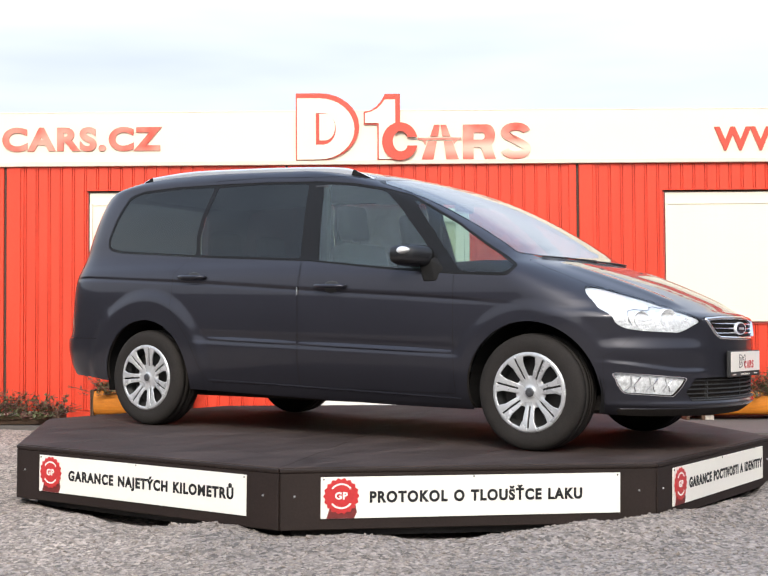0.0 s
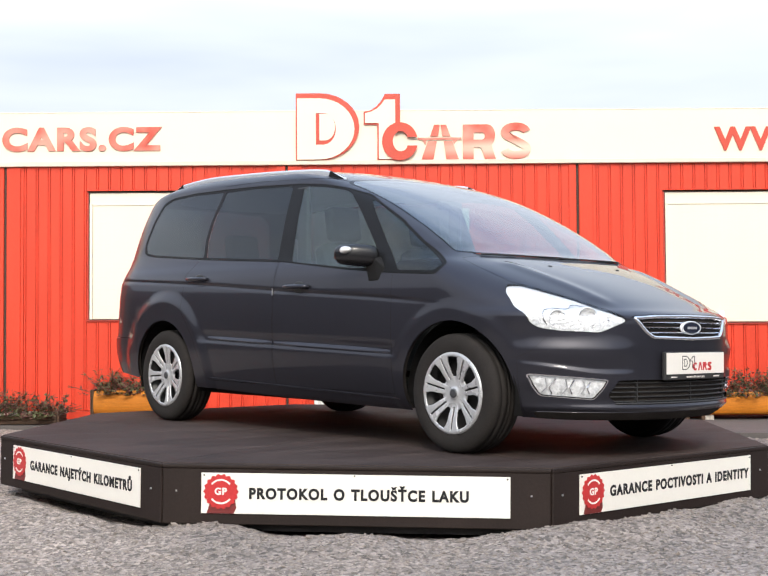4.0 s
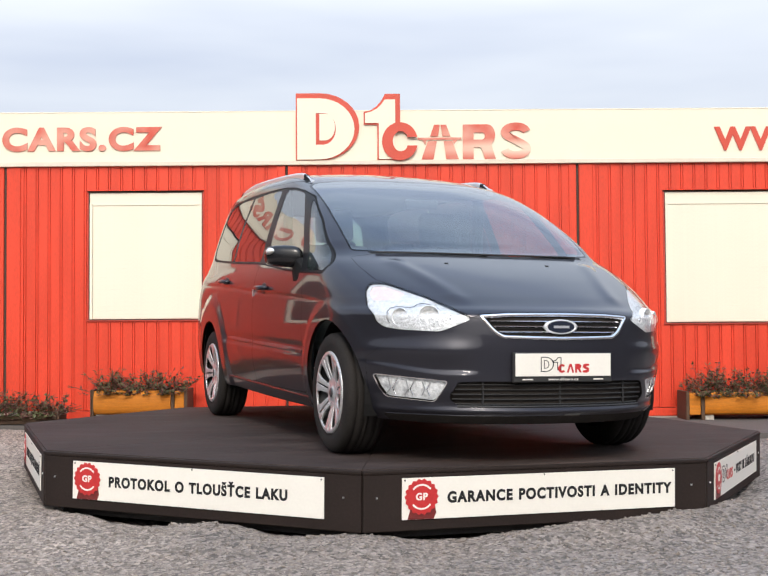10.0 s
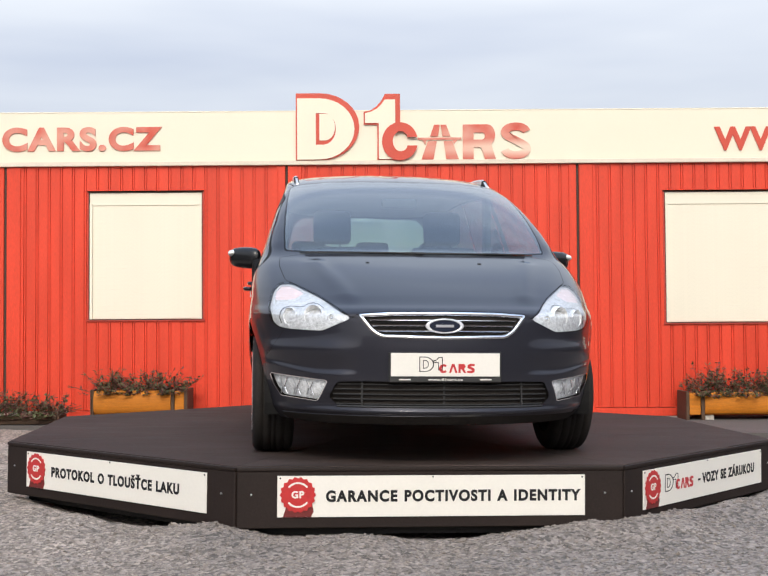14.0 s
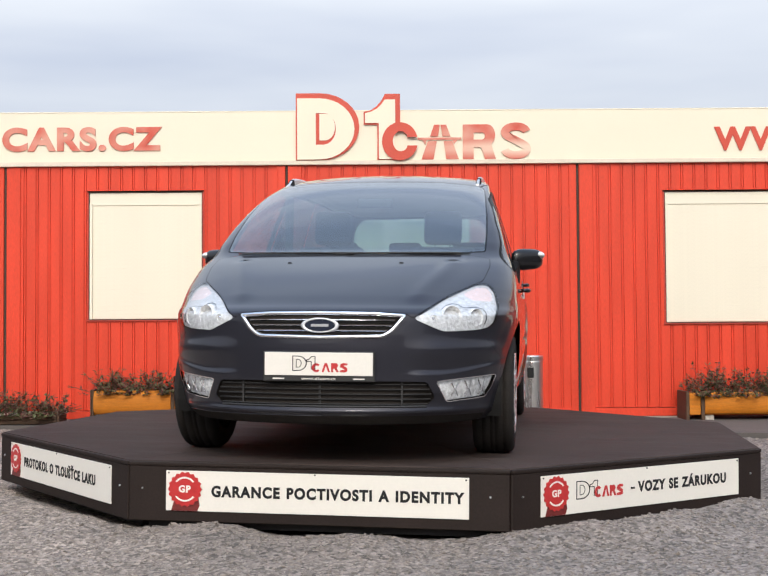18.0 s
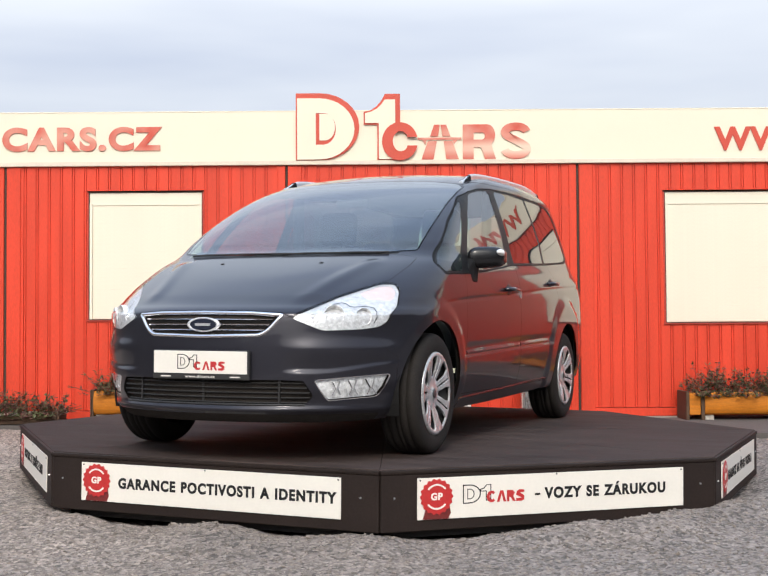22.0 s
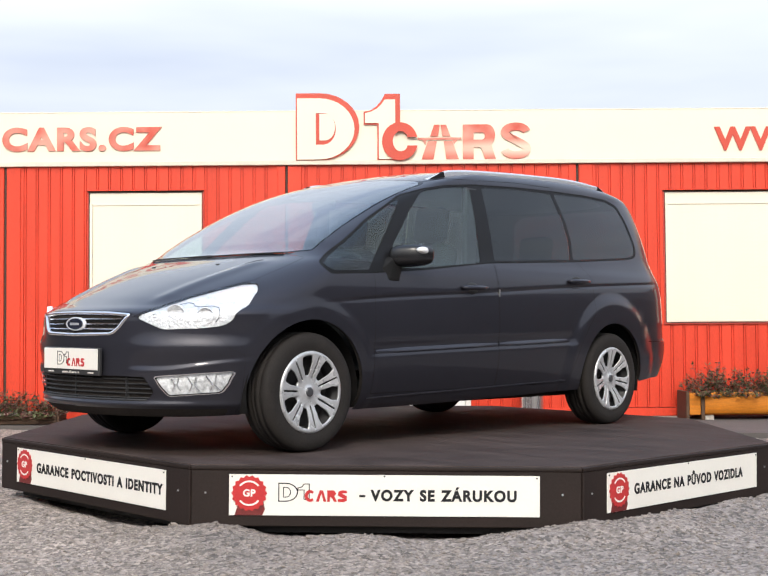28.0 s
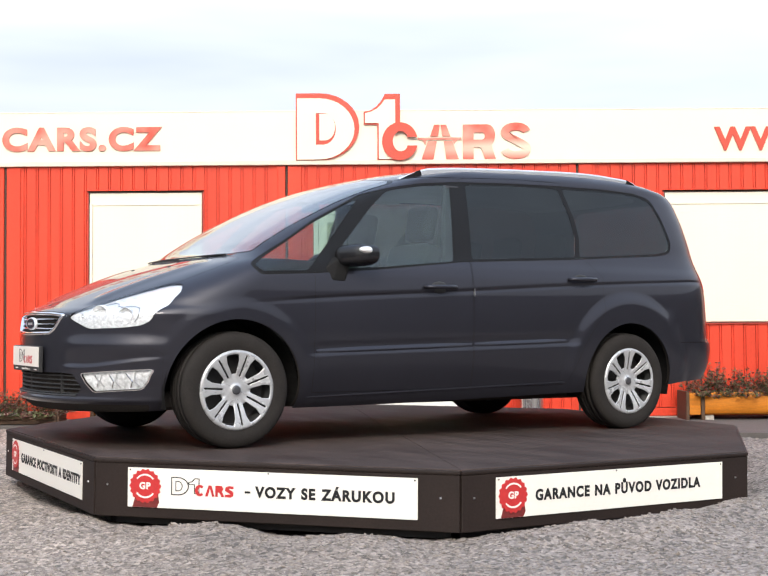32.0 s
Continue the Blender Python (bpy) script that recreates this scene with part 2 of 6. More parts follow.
def gravel_material():
    m = material("crushed_grey_gravel", (0.243, 0.207, 0.182), 0.92, vary=0.42, scale=0.8, fine=0.9, fine_scale=70)
    nt = m.node_tree
    b = nt.nodes["Principled BSDF"]
    vor = nt.nodes.new("ShaderNodeTexVoronoi")
    vor.inputs["Scale"].default_value = 50
    co = nt.nodes.new("ShaderNodeTexCoord")
    nt.links.new(co.outputs["Object"], vor.inputs["Vector"])
    mr = nt.nodes.new("ShaderNodeMapRange")
    mr.inputs["To Min"].default_value, mr.inputs["To Max"].default_value = 0.40, 1.52
    sep = nt.nodes.new("ShaderNodeSeparateColor")
    nt.links.new(vor.outputs["Color"], sep.inputs[0])
    nt.links.new(sep.outputs[0], mr.inputs["Value"])
    mul = nt.nodes.new("ShaderNodeVectorMath")
    mul.operation = "SCALE"
    old = b.inputs["Base Color"].links[0].from_socket
    nt.links.new(old, mul.inputs[0])
    nt.links.new(mr.outputs[0], mul.inputs["Scale"])
    # paler and warmer towards one side of the yard, greyer towards the other
    patch = nt.nodes.new("ShaderNodeTexNoise")
    patch.inputs["Scale"].default_value, patch.inputs["Detail"].default_value = 1.1, 4.0
    nt.links.new(co.outputs["Object"], patch.inputs["Vector"])
    pos = nt.nodes.new("ShaderNodeSeparateXYZ")
    nt.links.new(co.outputs["Object"], pos.inputs[0])
    drift = nt.nodes.new("ShaderNodeMath")
    drift.operation = "MULTIPLY_ADD"
    drift.inputs[1].default_value = -0.16
    nt.links.new(pos.outputs["X"], drift.inputs[0])
    nt.links.new(patch.outputs["Fac"], drift.inputs[2])
    ramp = nt.nodes.new("ShaderNodeMapRange")
    ramp.inputs["From Min"].default_value, ramp.inputs["From Max"].default_value = 0.30, 0.85
    nt.links.new(drift.outputs[0], ramp.inputs["Value"])
    mix = nt.nodes.new("ShaderNodeMix")
    mix.data_type = "RGBA"
    mix.blend_type = "MULTIPLY"
    mix.inputs["Factor"].default_value = 1.0
    tone = nt.nodes.new("ShaderNodeMix")
    tone.data_type = "RGBA"
    tone.inputs["A"].default_value, tone.inputs["B"].default_value = (0.85, 0.86, 0.88, 1), (1.26, 1.21, 1.15, 1)
    nt.links.new(ramp.outputs[0], tone.inputs["Factor"])
    nt.links.new(mul.outputs[0], mix.inputs["A"])
    nt.links.new(tone.outputs["Result"], mix.inputs["B"])
    nt.links.new(mix.outputs["Result"], b.inputs["Base Color"])
    bump = nt.nodes.new("ShaderNodeBump")
    bump.inputs["Strength"].default_value, bump.inputs["Distance"].default_value = 0.8, 0.012
    nt.links.new(vor.outputs["Distance"], bump.inputs["Height"])
    nt.links.new(bump.outputs[0], b.inputs["Normal"])
    return m


def stone_material():
    m = material("loose_stone", (0.268, 0.226, 0.194), 0.9, vary=0.2, scale=30, fine=0.4, fine_scale=160)
    nt = m.node_tree
    b = nt.nodes["Principled BSDF"]
    geo = nt.nodes.new("ShaderNodeNewGeometry")
    mr = nt.nodes.new("ShaderNodeMapRange")
    mr.inputs["To Min"].default_value, mr.inputs["To Max"].default_value = 0.66, 1.20
    nt.links.new(geo.outputs["Random Per Island"], mr.inputs["Value"])
    mul = nt.nodes.new("ShaderNodeVectorMath")
    mul.operation = "SCALE"
    nt.links.new(b.inputs["Base Color"].links[0].from_socket, mul.inputs[0])
    nt.links.new(mr.outputs[0], mul.inputs["Scale"])
    nt.links.new(mul.outputs[0], b.inputs["Base Color"])
    return m


def faded_film(name, pale_band):
    """Red film that the sun has bleached in patches, on request with a pale band across the letters."""
    m = material(name, (0.56, 0.062, 0.032), 0.35, vary=0.10, scale=4)
    nt = m.node_tree
    b = nt.nodes["Principled BSDF"]
    patch = nt.nodes.new("ShaderNodeTexNoise")
    patch.inputs["Scale"].default_value, patch.inputs["Detail"].default_value = 3.4, 2.0
    co = nt.nodes.new("ShaderNodeTexCoord")
    nt.links.new(co.outputs["Object"], patch.inputs["Vector"])
    level = nt.nodes.new("ShaderNodeMapRange")
    level.inputs["From Min"].default_value, level.inputs["From Max"].default_value = 0.36, 0.66
    level.inputs["To Min"].default_value, level.inputs["To Max"].default_value = 0.02, 0.42
    nt.links.new(patch.outputs["Fac"], level.inputs["Value"])
    fade = level.outputs[0]
    if pale_band:
        # paler in a level band, more so towards the right
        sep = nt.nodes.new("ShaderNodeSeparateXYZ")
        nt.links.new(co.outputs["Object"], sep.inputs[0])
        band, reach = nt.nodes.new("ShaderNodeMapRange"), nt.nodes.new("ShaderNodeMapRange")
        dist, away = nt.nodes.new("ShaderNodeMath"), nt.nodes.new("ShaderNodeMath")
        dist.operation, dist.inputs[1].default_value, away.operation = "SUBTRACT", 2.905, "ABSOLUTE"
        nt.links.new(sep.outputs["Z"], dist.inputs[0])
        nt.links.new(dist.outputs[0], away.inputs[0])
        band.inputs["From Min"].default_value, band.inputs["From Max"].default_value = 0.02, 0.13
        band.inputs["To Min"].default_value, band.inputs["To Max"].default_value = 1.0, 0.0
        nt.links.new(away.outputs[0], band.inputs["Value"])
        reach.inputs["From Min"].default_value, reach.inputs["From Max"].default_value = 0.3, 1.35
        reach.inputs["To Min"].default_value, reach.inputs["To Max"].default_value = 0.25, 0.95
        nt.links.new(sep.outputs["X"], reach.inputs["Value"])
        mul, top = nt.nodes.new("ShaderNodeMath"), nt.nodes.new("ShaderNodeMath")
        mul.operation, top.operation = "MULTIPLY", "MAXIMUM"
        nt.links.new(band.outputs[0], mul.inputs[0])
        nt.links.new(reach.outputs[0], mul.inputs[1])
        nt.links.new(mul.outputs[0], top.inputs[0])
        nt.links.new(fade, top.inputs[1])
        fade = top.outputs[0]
    mix = nt.nodes.new("ShaderNodeMix")
    mix.data_type = "RGBA"
    mix.inputs["B"].default_value = (0.80, 0.62, 0.48, 1)
    nt.links.new(fade, mix.inputs["Factor"])
    nt.links.new(b.inputs["Base Color"].links[0].from_socket, mix.inputs["A"])
    nt.links.new(mix.outputs["Result"], b.inputs["Base Color"])
    return m


SIGN_FADED_BAND, SIGN_WORN = faded_film("faded_banded_film", True), faded_film("worn_red_film", False)
GRAVEL, STONE = gravel_material(), stone_material()


# ---- mesh helpers ----
def part(name, bm, mat, parent=None, label="", smooth=False, at=None):
    """One mesh object from a bmesh or from (verts, faces), linked under parent."""
    me = bpy.data.meshes.new(name)
    if isinstance(bm, tuple):
        me.from_pydata([tuple(map(float, v)) for v in bm[0]], [], [tuple(map(int, f)) for f in bm[1]])
    else:
        bm.to_mesh(me)
        bm.free()
    me.materials.append(mat)
    if smooth:
        me.polygons.foreach_set("use_smooth", [True] * len(me.polygons))
    ob = new(name, me)
    if parent is not None:
        ob.parent = parent
    if at is not None:
        ob.matrix_basis = at
    if label:
        tagged(ob, label)
    return ob


def thing(name, label, category, group="", kind="", at=None):
    ob = new(name)
    tagged(ob, label, category, group, kind)
    if at is not None:
        ob.matrix_basis = at
    return ob


def box(x0, x1, y0, y1, z0, z1, bevel=0.0, bm=None, seg=1):
    bm = bm or bmesh.new()
    got = bmesh.ops.create_cube(bm, size=1.0)
    vs = got["verts"]
    for v in vs:
        v.co = Vector(((x0 + x1) / 2 + v.co.x * (x1 - x0), (y0 + y1) / 2 + v.co.y * (y1 - y0), (z0 + z1) / 2 + v.co.z * (z1 - z0)))
    if bevel:
        es = {e for v in vs for e in v.link_edges}
        bmesh.ops.bevel(bm, geom=list(es), offset=bevel, segments=seg, profile=0.6, affect="EDGES")
    return bm


def prism(outline, depth, m=None, hole=None, bm=None):
    """A flat plate: the outline (x, z) extruded from y=0 back to y=depth; an outline of a hole may be given."""
    bm = bm or bmesh.new()
    def loop(pts, y):
        return [bm.verts.new((p[0], y, p[1])) for p in pts]
    a, b = loop(outline, 0), loop(outline, depth)
    n = len(outline)
    for i in range(n):
        bm.faces.new((a[i], a[(i + 1) % n], b[(i + 1) % n], b[i]))
    if hole is None:
        bm.faces.new(a)
        bm.faces.new(b[::-1])
    else:
        c, d = loop(hole, 0), loop(hole, depth)
        k = len(hole)
        for i in range(k):
            bm.faces.new((c[i], d[i], d[(i + 1) % k], c[(i + 1) % k]))
        for o, h in ((a, c), (b, d)):
            es = []
            for lp in (o, h):
                for i in range(len(lp)):
                    e = bm.edges.get((lp[i], lp[(i + 1) % len(lp)]))
                    es.append(e)
            bmesh.ops.triangle_fill(bm, use_beauty=True, edges=es)
    bmesh.ops.recalc_face_normals(bm, faces=bm.faces)
    if m is not None:
        bmesh.ops.transform(bm, matrix=m, verts=bm.verts)
    return bm


def lathe(profile, steps=32, axis="x"):
    """Turn a profile of (along, radius) about an axis: x by default."""
    vs, fs = [], []
    n = len(profile)
    for i in range(steps):
        a = 2 * math.pi * i / steps
        for u, r in profile:
            vs.append((u, r * math.cos(a), r * math.sin(a)) if axis == "x" else
                      (r * math.cos(a), u, r * math.sin(a)) if axis == "y" else (r * math.cos(a), r * math.sin(a), u))
    for i in range(steps):
        j = (i + 1) % steps
        for k in range(n - 1):
            fs.append((i * n + k, i * n + k + 1, j * n + k + 1, j * n + k))
    return vs, fs


def tube(points, radius, sides=8, closed=False):
    """A round bar through points."""
    pts = [Vector(p) for p in points]
    vs, fs = [], []
    n = len(pts)
    for i, p in enumerate(pts):
        d = (pts[min(i + 1, n - 1)] - pts[max(i - 1, 0)]) if not closed else (pts[(i + 1) % n] - pts[i - 1])
        q = d.to_track_quat("Z", "Y")
        r = radius[i] if isinstance(radius, (list, tuple)) else radius
        for k in range(sides):
            a = 2 * math.pi * k / sides
            vs.append(p + q @ Vector((r * math.cos(a), r * math.sin(a), 0)))
    for i in range(n if closed else n - 1):
        for k in range(sides):
            fs.append((i * sides + k, i * sides + (k + 1) % sides, ((i + 1) % n) * sides + (k + 1) % sides, ((i + 1) % n) * sides + k))
    if not closed:
        fs.append(tuple(range(sides))[::-1])
        fs.append(tuple((n - 1) * sides + k for k in range(sides)))
    return vs, fs


def lettering(name, text, height, width, mat, parent, m, bold=0.0, depth=0.004, label="", narrow=1.0):
    """Raised lettering, scaled to a cap height and an overall width, facing -y, its lower left corner at m."""
    cu = bpy.data.curves.new(name, "FONT")
    cu.body, cu.size, cu.extrude, cu.offset, cu.space_character, cu.space_word = text, 1.0, 0.02, bold, 1.0 + bold * 3, 1.25
    tmp = bpy.data.objects.new(name, cu)
    scene.collection.objects.link(tmp)
    dg = bpy.context.evaluated_depsgraph_get()
    me = bpy.data.meshes.new_from_object(tmp.evaluated_get(dg))
    bpy.data.objects.remove(tmp)
    co = np.array([v.co for v in me.vertices])
    cap = 0.73
    x0, x1 = co[:, 0].min(), co[:, 0].max()
    for v in me.vertices:
        x, y, z = v.co
        v.co = ((x - x0) / (x1 - x0) * width, -(z + 0.02) / 0.04 * depth, y / cap * height)
    me.materials.clear()
    me.materials.append(mat)
    # one object for each letter: pieces that stand over one another belong together
    link = list(range(len(me.vertices)))
    def root(i):
        while link[i] != i:
            link[i] = link[link[i]]
            i = link[i]
        return i
    for e in me.edges:
        link[root(e.vertices[0])] = root(e.vertices[1])
    span = {}
    for v in me.vertices:
        r = root(v.index)
        lo, hi = span.get(r, (9e9, -9e9))
        span[r] = (min(lo, v.co.x), max(hi, v.co.x))
    letters = []
    for r, (lo, hi) in sorted(span.items(), key=lambda q: q[1][0] - q[1][1]):
        for q in letters:
            if min(hi, q[1]) - max(lo, q[0]) > 0.6 * (hi - lo):
                q[2].add(r)
                break
        else:
            letters.append([lo, hi, {r}])
    for lo, hi, roots in sorted(letters, key=lambda q: q[0]):
        ids, V, F = {}, [], []
        for f in me.polygons:
            if root(f.vertices[0]) in roots:
                for i in f.vertices:
                    if i not in ids:
                        ids[i] = len(V)
                        p = me.vertices[i].co
                        V.append(((lo + hi) / 2 + (p.x - (lo + hi) / 2) * narrow, p.y, p.z))
                F.append(tuple(ids[i] for i in f.vertices))
        part("letter", (V, F), mat, parent, label, at=m)


def arc(cx, cz, rx, rz, a0, a1, n):
    return [(cx + rx * math.cos(radians(a0 + (a1 - a0) * i / n)), cz + rz * math.sin(radians(a0 + (a1 - a0) * i / n))) for i in range(n + 1)]
# ---- ground ----
def ground_height(x, y):
    """Nearly flat gravel, heaped a little at the turntable's rim and rising to the footing."""
    r = math.hypot(x, y)
    h = 0.022 * noise.noise((x * 0.7, y * 0.7, 0)) + 0.012 * noise.noise((x * 3.1, y * 3.1, 4))
    h += 0.070 * math.exp(-((r - 2.58) / 0.28) ** 2) * (0.56 + 1.15 * noise.noise((x * 1.9, y * 1.9, 9)))
    h += 0.011 * noise.noise((x * 8.0, y * 8.0, 2)) + 0.008 * noise.noise((x * 17.0, y * 17.0, 6)) + 0.006 * abs(noise.noise((x * 31.0, y * 31.0, 3)))
    if r < 2.4:
        h -= 0.05 * min(1, (2.4 - r) / 0.3)
    return h


def build_ground():
    xs = [-600, -200, -60, -25, -12] + [-7 + 0.05 * i for i in range(80)] + [-3 + 0.02 * i for i in range(301)] + [3.05 + 0.05 * i for i in range(80)] + [12, 25, 60, 200, 600]
    ys = [-600, -200, -60, -20] + [-8.4 + 0.05 * i for i in range(76)] + [-4.6 + 0.02 * i for i in range(146)] + [-1.65 + 0.05 * i for i in range(147)] + [9, 14, 30, 90, 250, 700]
    vs, fs = [], []
    for y in ys:
        for x in xs:
            vs.append((x, y, ground_height(x, y) if abs(x) < 8 and -9 < y < 6 else 0.0))
    n = len(xs)
    for j in range(len(ys) - 1):
        for i in range(n - 1):
            fs.append((j * n + i, j * n + i + 1, (j + 1) * n + i + 1, (j + 1) * n + i))
    g = part("ground", (vs, fs), GRAVEL, smooth=True)
    tagged(g, "grey crushed gravel yard, uneven and dusty", "ground", kind="structure")


def build_stones():
    rng = random.Random(5)
    bm = bmesh.new()
    bmesh.ops.create_icosphere(bm, subdivisions=1, radius=1.0)
    base = [v.co.copy() for v in bm.verts]
    idx = [tuple(v.index for v in f.verts) for f in bm.faces]
    bm.free()
    vs, fs = [], []
    def stone(x, y, r):
        z = ground_height(x, y)
        sx, sy, sz = r * rng.uniform(0.7, 1.3), r * rng.uniform(0.7, 1.3), r * rng.uniform(0.30, 0.70)
        rot = Euler((rng.uniform(-.5, .5), rng.uniform(-.5, .5), rng.uniform(0, 6.3))).to_matrix()
        k = len(vs)
        for c in base:
            j = rng.uniform(0.70, 1.22)
            p = rot @ Vector((c.x * sx * j, c.y * sy * j, c.z * sz * j))
            vs.append((x + p.x, y + p.y, z + p.z + sz * 0.10))
        fs.extend((a + k, b + k, c + k) for a, b, c in idx)
    n = 0
    while n < 42000:
        y = rng.uniform(-4.6, -1.2)
        x = rng.uniform(-2.7, 2.7)
        if math.hypot(x, y) < 2.42:
            continue
        stone(x, y, 0.0028 + 0.0085 * rng.random() ** 4)
        n += 1
    for _ in range(110):
        a = rng.uniform(math.pi * 1.08, math.pi * 1.92)
        r = 2.46 + abs(rng.gauss(0, 0.16))
        stone(r * math.cos(a), r * math.sin(a), rng.uniform(0.009, 0.021) * rng.uniform(0.5, 1))
    for _ in range(12):
        a = rng.uniform(math.pi * 1.2, math.pi * 1.8)
        r = rng.uniform(2.42, 2.62)
        stone(r * math.cos(a), r * math.sin(a), rng.uniform(0.016, 0.030))
    for _ in range(6000):
        x, y = rng.choice((-1, 1)) * rng.uniform(2.3, 4.6), rng.uniform(-1.2, 4.2)
        if math.hypot(x, y) > 2.45:
            stone(x, y, 0.005 + 0.009 * rng.random())
    ob = part("gravel", (vs, fs), STONE)
    tagged(ob, "loose crushed grey stones scattered over the yard", "gravel", kind="stuff")


build_ground()
build_stones()

# ---- the row of containers ----
WALL_Y = 4.81
WALL_Z0, WALL_Z1 = 0.045, 2.75


def corrugated(x0, x1, z0, z1, holes=()):
    """A trapezoidal steel sheet facing -y, left open where the holes (x0, x1, z0, z1) are."""
    # pairs of narrow grooves, one on either side of each rib
    period, rib, deep = 0.1295, 0.024, 0.016
    xs = [(x0, 0.0)]
    x = x0 + 0.03
    while x + rib + 0.03 < x1:
        for start in (x, x + rib):
            xs += [(start, 0.0), (start + 0.002, deep), (start + 0.008, deep), (start + 0.010, 0.0)]
        x += period
    xs.append((x1, 0.0))
    for h in holes:
        for e in h[:2]:
            xs.append((e, 0.0))
    xs.sort()
    zs = sorted({z0, z1, *[z for h in holes for z in h[2:]]})
    vs, fs = [], []
    for z in zs:
        for x, d in xs:
            vs.append((x, d, z))
    n = len(xs)
    for j in range(len(zs) - 1):
        for i in range(n - 1):
            cx, cz = (xs[i][0] + xs[i + 1][0]) / 2, (zs[j] + zs[j + 1]) / 2
            if not any(h[0] < cx < h[1] and h[2] < cz < h[3] for h in holes):
                fs.append((j * n + i, j * n + i + 1, (j + 1) * n + i + 1, (j + 1) * n + i))
    return vs, fs


def container(x0, x1, window=None, doorway=None, shut=True):
    c = thing("office_container", "red corrugated steel container" + (" with a closed cream roller shutter" if window and shut else " with a dark window in a cream frame" if window else " with a doorway" if doorway else ""),
              "container", "containers in a row", at=pose(0, WALL_Y, 0))
    a, b = x0 + 0.014, x1 - 0.014
    post = 0.15
    hole = ()
    if window:
        wx0, wx1, wz0, wz1 = window
        hole = ((wx0 - 0.025, wx1 + 0.025, wz0 - 0.02, wz1 + 0.02),)
    if doorway:
        hole = ((doorway[0] - 0.004, doorway[1] + 0.004, WALL_Z0, doorway[3] + 0.004),)
    part("front_sheet", corrugated(a + post, b - post * 0.55, WALL_Z0 + 0.092, WALL_Z1, hole), RED, c)
    part("corner_post", box(a, a + post, -0.012, 0.12, WALL_Z0, WALL_Z1 - 0.003, 0.006), RED, c)
    part("corner_post", box(b - post * 0.55, b, -0.012, 0.12, WALL_Z0, WALL_Z1 - 0.003, 0.006), RED, c)
    for r0, r1 in (((a + post, doorway[0] - 0.004), (doorway[1] + 0.004, b - post * 0.55)) if doorway else ((a + post, b - post * 0.55),)):
        part("bottom_rail", box(r0, r1, -0.010, 0.12, WALL_Z0, WALL_Z0 + 0.085, 0.005), RED, c)
    part("side_wall", box(a, a + 0.04, 0.12, 6.0, WALL_Z0, WALL_Z1 + 0.1), RED, c)
    part("side_wall", box(b - 0.04, b, 0.12, 6.0, WALL_Z0, WALL_Z1 + 0.1), RED, c)
    part("back_wall", box(a, b, 5.96, 6.0, WALL_Z0, WALL_Z1 + 0.1), RED, c)
    part("roof", box(a, b, 0.0, 6.0, WALL_Z1 + 0.1, WALL_Z1 + 0.16, 0.01), TRIM_GREY, c)
    if window and not shut:
        rim = [(wx0, wz0), (wx1, wz0), (wx1, wz1), (wx0, wz1)]
        fr = part("window_frame", prism(rim, 0.05, pose(0, -0.012, 0), [(wx0 + 0.09, wz0 + 0.10), (wx1 - 0.09, wz0 + 0.10), (wx1 - 0.09, wz1 - 0.20), (wx0 + 0.09, wz1 - 0.20)]), CREAM_SHUTTER, c, "cream window frame under a raised shutter")
        part("pane", box(wx0 + 0.091, wx1 - 0.091, 0.012, 0.018, wz0 + 0.101, wz1 - 0.201), GLASS_DOORWAY, fr, "window glass").visible_shadow = False
        # a dark sheet gives the pane the shade of an unlit room
        part("inner_blind", box(wx0 + 0.05, wx1 - 0.05, 0.30, 0.31, wz0 - 0.1, wz1 + 0.05), SEAM, fr, "dark sheet standing in for the unlit room behind the glass")
    elif window:
        sh = part("roller_shutter", box(wx0 + 0.01, wx1 - 0.01, 0.034, 0.044, wz0, wz1), CREAM_SHUTTER, c, "closed cream roller shutter")
        part("shutter_box", box(wx0, wx1, 0.012, 0.04, wz0 + 0.007 + 0.045 * int((wz1 - 0.12 - wz0) / 0.045), wz1, 0.002), CREAM_SHUTTER, sh)
        for gx in (wx0, wx1 - 0.03):
            part("guide_rail", box(gx, gx + 0.03, -0.002, 0.04, wz0, wz1 - 0.116, 0.003), CREAM_SHUTTER, sh)
        n = int((wz1 - 0.12 - wz0) / 0.045)
        slat = None
        for i in range(n):
            z = wz0 + 0.006 + 0.045 * i
            if slat is None:
                slat = part("slat", box(wx0 + 0.031, wx1 - 0.031, 0.020, 0.034, 0, 0.0449, 0.0006), CREAM_SHUTTER, sh)
                slat.location.z = z
            else:
                o = new("slat", slat.data)
                o.parent = sh
                o.location.z = z
        for nm, bx in (("window_frame", (wx0 - 0.024, wx1 + 0.024, wz1, wz1 + 0.005)), ("window_sill", (wx0 - 0.03, wx1 + 0.03, wz0 - 0.022, wz0))):
            part(nm, box(bx[0], bx[1], -0.003 if nm == "window_frame" else -0.02, 0.05, bx[2], bx[3], 0.002), SEAM if nm == "window_frame" else RED_DARK, c)
        for bx, gx in (((wx0 - 0.024, wx0 - 0.009), (wx0 - 0.008, wx0 - 0.001)), ((wx1 + 0.009, wx1 + 0.024), (wx1 + 0.001, wx1 + 0.008))):
            part("window_frame", box(bx[0], bx[1], -0.006, 0.05, wz0, wz1, 0.003), RED_DARK, c)
            part("gasket", box(gx[0], gx[1], -0.003, 0.05, wz0, wz1), SEAM, c)
